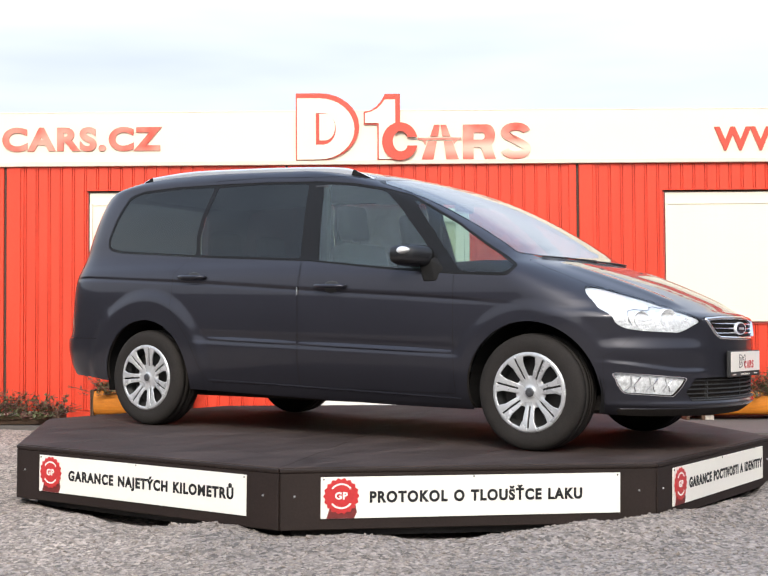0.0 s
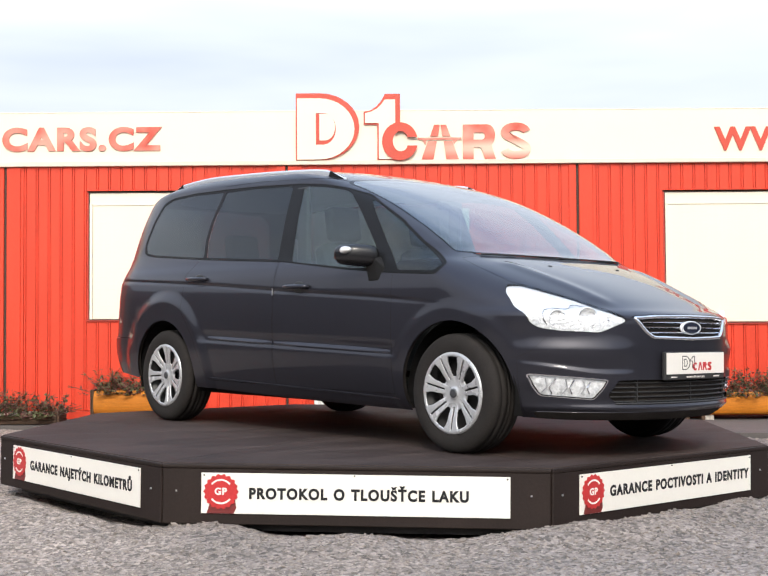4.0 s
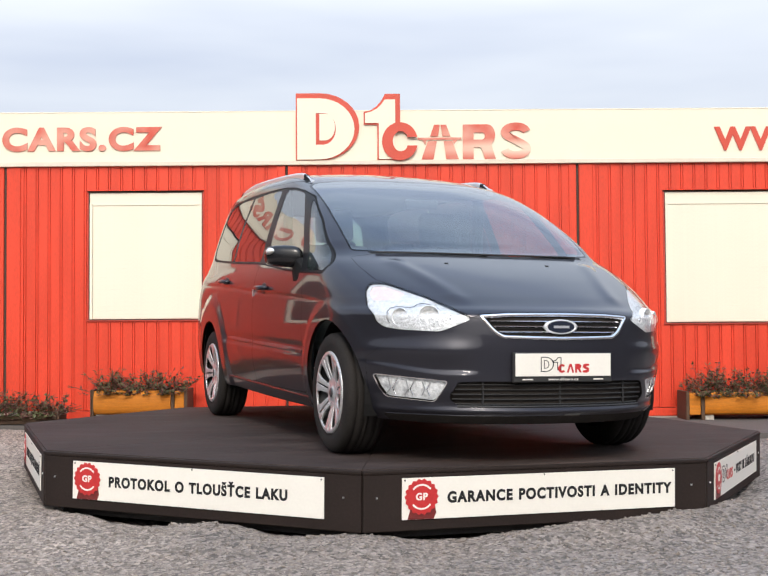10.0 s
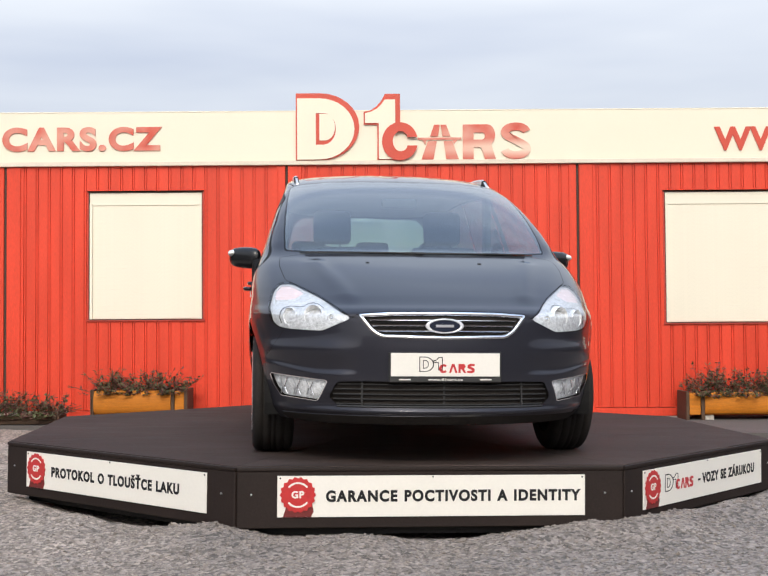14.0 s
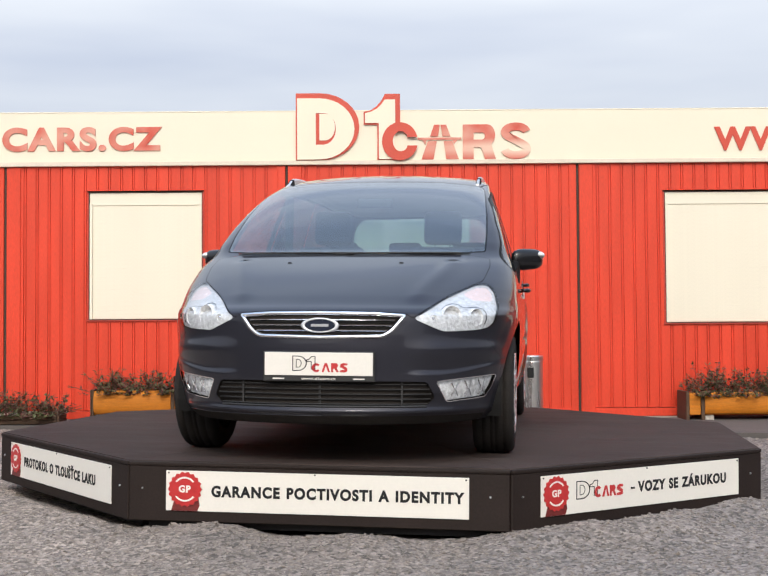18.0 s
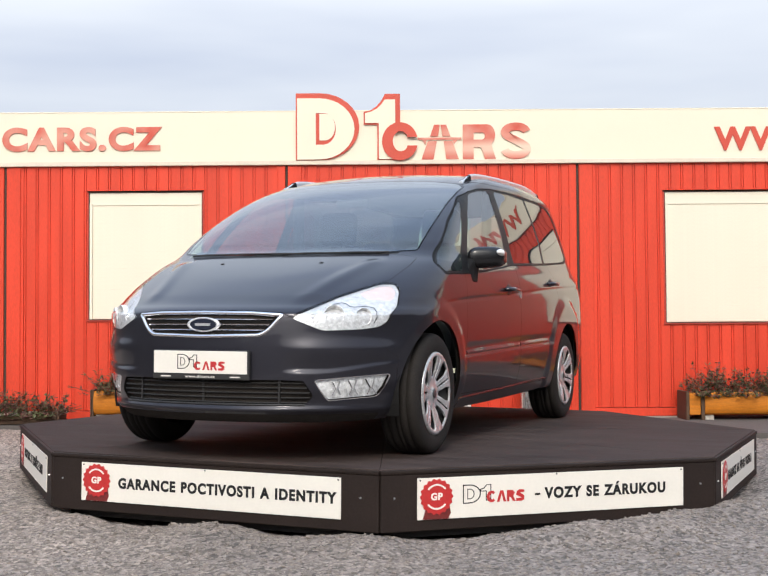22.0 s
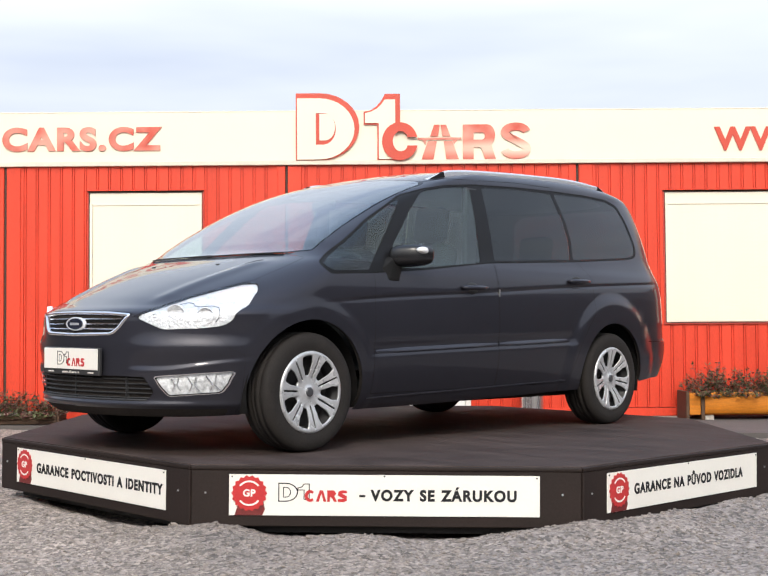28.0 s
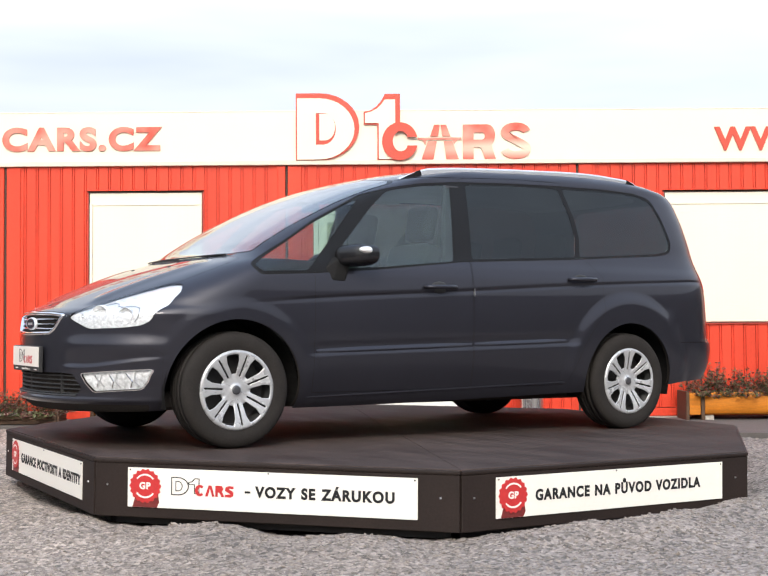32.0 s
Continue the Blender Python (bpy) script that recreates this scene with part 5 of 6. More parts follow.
LOW_GRILLE = rounded([(-0.3, 0.405), (0.37, 0.405), (0.502, 0.402), (0.538, 0.330), (0.50, 0.290), (-0.3, 0.279)], 0.012)
FOG = rounded([(0.548, 0.403), (0.812, 0.430), (0.790, 0.372), (0.758, 0.324), (0.590, 0.307)], 0.010)
SCREEN = rounded([(-0.3, 1.062), (0.60, 1.066), (0.730, 1.076), (0.730, 1.18), (0.720, 1.30), (0.696, 1.445), (0.674, 1.535), (0.63, 1.560), (0.42, 1.576), (-0.3, 1.584)], 0.018)
HOOD = rounded([(-0.3, -2.6), (0.72, -2.6), (0.716, -1.86), (0.742, -1.72), (0.762, -1.56), (0.756, -1.425), (0.60, -1.452), (0.30, -1.515), (-0.3, -1.525)], 0.025)
COWL = [(-0.3, -1.530), (0.30, -1.520), (0.60, -1.470), (0.640, -1.462), (0.655, -1.38), (0.60, -1.30), (-0.3, -1.30)]
HOOD_LIP = ([0.0, 0.25, 0.400, 0.436, 0.575, 0.708, 0.90], [0.7370, 0.7350, 0.7250, 0.7050, 0.8140, 0.8885, 0.985])
TAIL = rounded([(0.60, 0.90), (0.865, 0.955), (0.862, 1.04), (0.835, 1.10), (0.72, 1.125), (0.63, 1.06)], 0.02)
BACK_GLASS = rounded([(-0.3, 1.13), (0.60, 1.13), (0.64, 1.18), (0.560, 1.52), (0.48, 1.585), (-0.3, 1.605)], 0.04)


def build_car():
    sk = build_skin()
    allz = ("front", "side", "rear")
    bottom = lambda V: V[:, 2] - pchip([-2.5, -2.05, -1.85, -1.2, 0.9, 1.7, 1.85, 2.5], [0.195, 0.20, 0.208, 0.206, 0.250, 0.28, 0.30, 0.325], V[:, 1])
    sk.cut(bottom, "off", allz)
    for ay in (AXLE_F, AXLE_R):
        sk.cut(lambda V: np.where(V[:, 0] > 0.5, np.hypot(V[:, 1] - ay, V[:, 2] - HUB_Z) - 0.383, 1.0), "off", allz)
    fs = ("front", "side")
    # side windows
    ahead = lambda f, y0: lambda V: np.where(V[:, 1] < y0, f(V), 1.0)
    flank = lambda f: lambda V: np.where((V[:, 0] > 0.45), f(V), 1.0)
    sk.cut(flank(YZ(lambda p: sd_poly(p, DLO) - 0.002)), "window_seal", allz)
    sk.cut(flank(YZ(lambda p: sd_poly(p, DLO) + 0.005)), "pillar", ("window_seal",))
    for poly, tag in ((TRI, "tri"), (DOOR_GLASS, "door_glass"), (REAR_GLASS, "rear_glass"), (QUARTER_GLASS, "quarter_glass")):
        sk.cut(YZ(lambda p: sd_poly(p, poly)), tag, ("pillar",))
    # windscreen
    sk.cut(ahead(XZ(lambda p: sd_poly(p, SCREEN)), -0.3), "screen_edge", ("front",))
    sk.cut(XZ(lambda p: sd_poly(p, SCREEN) + 0.009), "screen", ("screen_edge",))
    # front lamps and grilles
    sk.cut(ahead(XZ(lambda p: sd_poly(p, HEADLIGHT) - 0.0018), -1.6), "seal", ("front",))
    sk.cut(XZ(lambda p: sd_poly(p, HEADLIGHT)), "headlight", ("seal",))
    sk.cut(XZ(lambda p: sd_poly(p, LAMP_TOP)), "lamp_top", ("headlight",))
    sk.cut(ahead(XZ(lambda p: sd_poly(p, GRILLE)), -2.0), "grille_ring", ("front",))
    sk.cut(XZ(lambda p: sd_poly(p, GRILLE_IN)), "grille_hole", ("grille_ring",))
    sk.cut(ahead(XZ(lambda p: sd_poly(p, LOW_GRILLE)), -2.0), "low_hole", ("front",))
    sk.cut(ahead(XZ(lambda p: sd_poly(p, FOG) - 0.004), -1.8), "fog_ring", ("front",))
    sk.cut(XZ(lambda p: sd_poly(p, FOG)), "fog", ("fog_ring",))
    # bonnet, bumper, doors, each with an open joint
    gap = 0.0013
    top = lambda V: np.maximum.reduce([sd_poly(V[:, :2], HOOD), 0.75 * (np.interp(V[:, 0], *HOOD_LIP) - V[:, 2]), 0.69 - V[:, 2]])
    sk.cut(lambda V: top(V) - gap, "gap", ("front",))
    sk.cut(lambda V: top(V) + gap, "hood", ("gap",))
    sk.cut(lambda V: np.maximum.reduce([sd_poly(V[:, :2], COWL), 0.97 - V[:, 2], V[:, 2] - 1.09]), "cowl", ("front",))
    sk.cut(lambda V: np.where(V[:, 1] < -1.93, V[:, 2] - 0.240, 1.0), "valance", fs)
    bump = lambda V: sd_poly(V[:, 1:3], BUMPER_F)
    sk.cut(lambda V: bump(V) - 0.0007, "gap2", fs)
    sk.cut(lambda V: bump(V) + 0.0007, "bumper", ("gap2",))
    for poly, tag in ((FRONT_DOOR, "front_door"), (REAR_DOOR, "rear_door")):
        fld = lambda V: np.where(V[:, 0] > 0.5, sd_poly(V[:, 1:3], poly), 1.0)
        sk.cut(lambda V: fld(V) - gap, "gap", fs + ("rear",))
        sk.cut(lambda V: fld(V) + gap, tag, ("gap",))
    behind = lambda f: lambda V: np.where(V[:, 1] > 1.7, f(V), 1.0)
    sk.cut((lambda V: np.maximum(np.where(V[:, 1] > 1.7, sd_poly(V[:, [0, 2]], TAIL), 1.0), 2.125 - V[:, 1])), "tail", ("rear",))
    sk.cut(behind(XZ(lambda p: sd_poly(p, BACK_GLASS))), "back_glass", ("rear",))
    sk.cut(lambda V: np.where(V[:, 1] > 1.72, V[:, 2] - 0.575, 1.0), "rear_bumper_gap", ("rear", "side"))
    sk.cut(lambda V: V[:, 2] - 0.571, "rear_bumper", ("rear_bumper_gap",))
    # the door frames above the windows belong to the shell
    for i, (f, g) in enumerate(zip(sk.polys, sk.tags)):
        if g in ("front_door", "rear_door") and sk.V[f[0]][2] > 1.36:
            sk.tags[i] = "side"
    both = (1, -1)
    c = car
    skin_part("body_shell", sk.take("front", "side", "rear"), PAINT, c, both, label="dark grey metallic body shell")
    hood = skin_part("bonnet", sk.take("hood"), PAINT, c, both)
    bumper = skin_part("front_bumper", sk.take("bumper"), PAINT, c, both)
    skin_part("valance", sk.take("valance"), LINER, bumper, both, label="black lower lip")
    skin_part("rear_bumper", sk.take("rear_bumper"), PAINT, c, both)
    skin_part("windscreen", sk.take("screen"), GLASS_SCREEN, c, both, label="wide raked windscreen reflecting the sky")
    skin_part("scuttle_panel", sk.take("cowl"), PLASTIC, c, both, push=-0.003, label="black scuttle panel under the windscreen")
    skin_part("windscreen_surround", sk.take("screen_edge"), GLOSS_BLACK, c, both)
    skin_part("rear_window", sk.take("back_glass"), GLASS_REAR, c, both, label="dark tinted rear window")
    ring = grille_frame()
    # dark backing behind joints and grilles; it leaves the windows open
    skin_part("inner_liner", sk.take("front", "side", "rear", "hood", "gap", "gap2", "bumper", "front_door", "rear_door", "rear_bumper", "rear_bumper_gap", "grille_ring", "grille_hole", "low_hole", "fog", "fog_ring", "seal", "tail"),
              LINER, c, both, push=-0.022)
    for sg in both:
        fd = skin_part("front_door", sk.take("front_door"), PAINT, c, (sg,))
        rd = skin_part("rear_door", sk.take("rear_door"), PAINT, c, (sg,))
        skin_part("pillar_trim", sk.take("pillar"), PILLAR_BLACK, c, (sg,), push=-0.001)
        skin_part("window_seal", sk.take("window_seal"), GRILLE_BLACK, c, (sg,), push=-0.002)
        skin_part("quarter_light", sk.take("tri"), GLASS_CLEAR, c, (sg,), push=-0.003)
        skin_part("front_window", sk.take("door_glass"), GLASS_DOOR, fd, (sg,), push=-0.003, label="lightly tinted front window")
        skin_part("rear_door_window", sk.take("rear_glass"), GLASS_DARK, rd, (sg,), push=-0.003, label="dark privacy glass")
        skin_part("rear_quarter_window", sk.take("quarter_glass"), GLASS_DARK, c, (sg,), push=-0.003, label="dark privacy glass")
        hl = skin_part("headlight", sk.take("headlight", "lamp_top"), LAMP_GLASS, c, (sg,), push=0.001, label="clear swept-back headlight")
        skin_part("lamp_housing", sk.take("headlight"), LAMP_SILVER, hl, (sg,), push=-0.011)
        skin_part("indicator", sk.take("lamp_top"), INDICATOR, hl, (sg,), push=-0.012, label="pale pinkish indicator reflector")
        skin_part("seal", sk.take("seal"), PLASTIC, hl, (sg,), push=-0.003)
        fg = skin_part("fog_lamp", sk.take("fog"), LAMP_GLASS, c, (sg,), push=-0.004, label="clear angular fog lamp")
        skin_part("bezel", sk.take("fog_ring"), CHROME, fg, (sg,), push=0.0)
        skin_part("lamp_housing", sk.take("fog"), FOG_SILVER, fg, (sg,), push=-0.016)
        skin_part("tail_light", sk.take("tail"), RED_LENS, c, (sg,), push=0.002, label="red tail light")
        lamp_inserts(hl, fg, sg)
        door_handle(fd, sg, -0.188, 0.901)
        door_handle(rd, sg, 0.938, 0.976)
        wing_mirror(fd, sg)
        rub = ((-0.008, 0.034), (0.0065, 0.007), (0.0080, 0.002), (0.006, -0.005), (-0.008, -0.009))
        flank_strip("rub_strip", fd, sg, -1.02, 0.048, (0.520, 0.585), rub)
        flank_strip("rub_strip", rd, sg, 0.070, 0.79, (0.520, 0.585), rub)
        # raised strip added to draw the bright line along the sill's crease
        flank_strip("sill_trim", c, sg, -1.06, 0.80, (0.269, 0.324), ((-0.006, 0.008), (0.005, 0.003), (0.005, -0.003), (-0.006, -0.008)))
        # bright sliver standing in for the highlight on the door's edge
        part("edge_guard", box(*sorted((0.902 * sg, 0.911 * sg)), 0.063, 0.0665, 0.855, 0.900, 0.0005), SCREW, rd)
        roof_rail(sg)
    front_fittings(ring, bumper, hood)
    underbody()
    cabin()
    wheels()


def at_surface(y, z, out=0.0):
    """Half width of the flank at (y, z)."""
    ss = np.linspace(0.4, 2.8, 500)
    P = car_surface(np.full(500, z), ss)
    i = int(np.argmin(np.hypot(P[:, 1] - y, P[:, 2] - z)))
    return P[i, 0] + out


def nose_y(x, z):
    """Reach of the nose at (x, z)."""
    ss = np.linspace(0.0, 1.0, 500)
    P = car_surface(np.full(500, z), ss)
    return float(np.interp(x, P[:, 0], P[:, 1]))


def lamp_inserts(hl, fg, sg):
    def bowl(x, z, r, deep, parent, inset, most=52):
        y = nose_y(x, z) + inset
        out = min(most, 0.9 * math.degrees(math.atan2(nose_y(x + r, z) - nose_y(x - r, z), 2 * r)))
        at = pose(x * sg, y, z, 0, 0, out * sg)
        prof = [(deep, 0.004), (deep * 0.8, r * 0.55), (deep * 0.4, r * 0.85), (0.0, r), (-0.003, r * 1.03), (0.001, r * 1.07), (deep * 0.5, r * 1.09)]
        bowl_part = part("lamp_bowl", lathe(prof, 22, "y"), FOG_SILVER, parent, "faceted bright reflector bowl", at=at)
        part("bulb", lathe([(-0.012, 0.001), (-0.010, 0.006), (0.02, 0.008), (deep * 0.6, 0.008)], 12, "y"), CHROME, bowl_part, smooth=True, at=pose(0, deep * 0.35, 0))
        for k in range(3):
            a = 2 * math.pi * (k + 0.25) / 3
            part("reflector_rib", tube([(r * 0.25 * math.cos(a), deep * 0.7, r * 0.25 * math.sin(a)), (r * 0.9 * math.cos(a), deep * 0.15, r * 0.9 * math.sin(a))], 0.0016, 5), LAMP_GREY, bowl_part)
    bowl(0.722, 0.712, 0.041, 0.045, hl, 0.019)
    bowl(0.612, 0.716, 0.049, 0.05, hl, 0.017)
    bowl(0.526, 0.704, 0.017, 0.02, hl, 0.012)
    # the thin dark edge of the mask, curling over both bowls
    line = [(0.562, 0.752), (0.580, 0.770), (0.606, 0.779), (0.632, 0.775), (0.652, 0.762), (0.672, 0.758), (0.715, 0.763), (0.748, 0.755), (0.766, 0.735), (0.770, 0.705), (0.760, 0.680)]
    pts = [(x * sg, nose_y(x, z) + 0.009, z) for x, z in line]
    part("mask_line", tube(pts, 0.0018, 6), PLASTIC, hl, smooth=True)
    # the fog lamp's reflector: slanted facets behind the clear cover
    for k in range(6):
        x = 0.612 + 0.030 * k
        pts = [(q * sg, nose_y(q, z) + 0.008, z) for q, z in ((x, 0.396 + 0.0035 * k), (x + 0.012 * (-1) ** k, 0.366), (x - 0.004, 0.334))]
        part("reflector_rib", tube(pts, 0.0035, 5), LAMP_GREY if k % 2 else CHROME, fg)


def flank_strip(name, parent, sg, y0, y1, line, sec, n=24):
    """A slim raised strip that follows the flank; line: height at y = -1 and at y = 1; sec: out and up of its section.
    """
    vs, fs = [], []
    k = len(sec)
    for i in range(n + 1):
        y = y0 + (y1 - y0) * i / n
        z = line[0] + (line[1] - line[0]) * (y + 1) / 2
        end = min(1, 4 * i / n, 4 * (n - i) / n)
        x = at_surface(y, z)
        vs += [((x + (a if a < 0 else a * (0.3 + 0.7 * end))) * sg, y, z + b) for a, b in sec]
    for i in range(n):
        for j in range(k):
            fs.append((i * k + j, i * k + (j + 1) % k, (i + 1) * k + (j + 1) % k, (i + 1) * k + j))
    fs += [tuple(range(k)), tuple(n * k + j for j in range(k))]
    bm = bmesh.new()
    me = part(name, (vs, fs), PAINT, parent)
    bm.from_mesh(me.data)
    bmesh.ops.recalc_face_normals(bm, faces=bm.faces)
    bm.to_mesh(me.data)
    bm.free()
    return me


def door_handle(door, sg, y, z):
    x = at_surface(y, z)
    h = part("door_handle", tube([(x * sg + dx * sg, y + dy, z + dz) for dx, dy, dz in ((0.004, -0.115, 0), (0.028, -0.095, 0.001), (0.038, -0.04, 0.002), (0.039, 0.04, 0.003), (0.028, 0.095, 0.004), (0.004, 0.115, 0.004))], [0.010, 0.013, 0.014, 0.014, 0.013, 0.010], 10), PAINT, door, smooth=True)
    # a dark oval on the door stands in for the shaded hollow
    bm = bmesh.new()
    bmesh.ops.create_uvsphere(bm, u_segments=20, v_segments=10, radius=1.0)
    bmesh.ops.transform(bm, matrix=pose(x * sg - 0.004 * sg, y - 0.005, z) @ Matrix.Diagonal((0.007, 0.062, 0.036, 1)), verts=bm.verts)
    part("recess", bm, PLASTIC, h, smooth=True)


def wing_mirror(door, sg):
    bm = bmesh.new()
    bmesh.ops.create_uvsphere(bm, u_segments=36, v_segments=20, radius=1.0)
    for v in bm.verts:
        x, y, z = v.co
        p = 3.2
        n = (abs(x) ** p + abs(y) ** p + abs(z) ** p) ** (1 / p)
        x, y, z = x / n, y / n, z / n
        z *= 1 - 0.12 * (x + 1) * 0.5
        if y > 0.35:
            y = 0.35 + (y - 0.35) * 0.25
        v.co = ((0.944 + 0.093 * x) * sg, -0.775 + 0.085 * y + 0.055 * x, 1.070 + 0.066 * z + 0.006 * x)
    if sg < 0:
        bmesh.ops.reverse_faces(bm, faces=bm.faces)
    mr = part("wing_mirror", bm, material_once("mirror_black", (0.010, 0.010, 0.011), 0.22, 0.0), door, "black wing mirror with a clear indicator", smooth=True)
    # the wrap-round indicator: a bright wedge over the outer end of the shell
    bm = bmesh.new()
    bmesh.ops.create_uvsphere(bm, u_segments=24, v_segments=14, radius=1.0)
    for v in bm.verts:
        x, y, z = v.co
        z = z * (1.0 - 0.35 * (1 - x) * 0.5) + 0.18 * (1 - x) * 0.5
        v.co = (x, y, z)
    bmesh.ops.transform(bm, matrix=pose(1.000 * sg, -0.752, 1.094, 0, 0, 30 * sg) @ Matrix.Diagonal((0.038 * sg, 0.068, 0.028, 1)), verts=bm.verts)
    if sg < 0:
        bmesh.ops.reverse_faces(bm, faces=bm.faces)
    part("indicator", bm, material_once("indicator_lens", (0.86, 0.85, 0.83), 0.16, 0.35), mr, "clear wrap-round mirror indicator", smooth=True)
    part("mirror_glass", box(0.865 if sg > 0 else -1.012, 1.012 if sg > 0 else -0.865, -0.740, -0.728, 1.022, 1.122, 0.005), CHROME, mr)
    # the foot: a wedge that spreads down over the top of the door
    bm = bmesh.new()
    for x, y, z in ((0.880, -0.920, 0.914), (0.880, -0.828, 0.912), (0.878, -0.985, 0.975), (0.878, -0.815, 0.995), (0.903, -0.915, 0.925), (0.904, -0.838, 0.922),
                    (0.860, -0.900, 1.060), (0.860, -0.805, 1.055), (0.900, -0.875, 1.055), (0.905, -0.800, 1.050)):
        bm.verts.new((x * sg, y, z))
    bmesh.ops.convex_hull(bm, input=bm.verts)
    bmesh.ops.bevel(bm, geom=list(bm.edges), offset=0.006, segments=2, profile=0.5, affect="EDGES")
    part("mirror_foot", bm, GRILLE_BLACK, mr)


def roof_rail(sg):
    pts = []
    for k in range(41):
        t = k / 40
        y = -0.31 + 2.05 * t
        lift = min(1, t / 0.10, (1 - t) / 0.07)
        zt = pchip([-0.34, 0.0, 0.2, 0.75, 1.2, 1.74], [1.606, 1.652, 1.666, 1.692, 1.705, 1.680], np.array(y))
        pts.append((0.622 * sg * (1.003 - 1.6 * float(plan_bow(np.array(y)))) - 0.006 * sg * abs(2 * t - 1) ** 3, y, float(zt) - 0.040 * (1 - smooth(0, 1, lift))))
    vs, fs = [], []
    sec = [(-0.012, -0.040), (-0.013, -0.010), (-0.007, 0.0), (0.007, 0.0), (0.013, -0.010), (0.012, -0.040)]
    for p in pts:
        vs += [(p[0] + a, p[1], p[2] + 0.010 + b) for a, b in sec]
    n = len(sec)
    for i in range(len(pts) - 1):
        for k in range(n):
            fs.append((i * n + k, i * n + (k + 1) % n, (i + 1) * n + (k + 1) % n, (i + 1) * n + k))
    fs += [tuple(range(n)), tuple((len(pts) - 1) * n + k for k in range(n))]
    r = part("roof_rail", (vs, fs), material_once("satin_rail", (0.74, 0.74, 0.75), 0.33, 0.75), car, "satin aluminium roof rail", smooth=False)
    for k, way in ((0, 1), (40, -1)):
        p, q = pts[k], pts[k + 3 * way]
        bm = bmesh.new()
        for w in (-0.0155, 0.0155):
            for v in ((p[0] + w * 0.9, p[1] - 0.050 * way, p[2] - 0.026), (p[0] + w * 0.9, p[1] - 0.008 * way, p[2] - 0.006), (q[0] + w * 0.9, q[1], q[2] + 0.0110), (q[0] + w, q[1] + 0.02 * way, q[2] - 0.045)):
                bm.verts.new(v)
        bmesh.ops.convex_hull(bm, input=bm.verts)
        bmesh.ops.bevel(bm, geom=list(bm.edges), offset=0.003, segments=2, profile=0.5, affect="EDGES")
        part("rail_foot", bm, GRILLE_BLACK, r)


def material_once(name, base, rough, metal):
    return bpy.data.materials.get(name) or material(name, base, rough, metal, vary=0.05)


def grille_frame():
    """The chrome frame round the grille: a bright band that follows the nose."""
    half = [p for p in GRILLE if p[0] > 0.0]
    half = [(0.0, 0.7335)] + half[:] + [(0.0, 0.6035)]
    half = sorted(half[1:-1], key=lambda p: math.atan2(p[1] - 0.668, p[0]), reverse=True)
    loop = [(0.0, 0.7335)] + half + [(0.0, 0.6035)] + [(-x, z) for x, z in half[::-1]]
    P = np.array(loop + loop[:1])
    d = np.concatenate([[0], np.cumsum(np.hypot(*np.diff(P, axis=0).T))])
    n = 180
    q = np.linspace(0, d[-1], n + 1)[:-1]
    C = np.stack([np.interp(q, d, P[:, 0]), np.interp(q, d, P[:, 1])], 1)
    T = np.roll(C, -2, 0) - np.roll(C, 2, 0)
    T /= np.linalg.norm(T, axis=1, keepdims=True)
    inward = np.stack([T[:, 1], -T[:, 0]], 1)
    vs, fs = [], []
    sec = ((-0.002, 0.02), (-0.002, -0.003), (0.003, -0.008), (0.011, -0.008), (0.017, -0.002), (0.017, 0.03))
    for c, w in zip(C, inward):
        y = nose_y(abs(c[0]), c[1])
        for a, dy in sec:
            vs.append((c[0] + w[0] * a, y + dy, c[1] + w[1] * a))
    k = len(sec)
    for i in range(n):
        for j in range(k - 1):
            fs.append((i * k + j, i * k + j + 1, ((i + 1) % n) * k + j + 1, ((i + 1) % n) * k + j))
    return part("grille", (vs, fs), CHROME, car, "chrome framed grille with three bars", smooth=True)


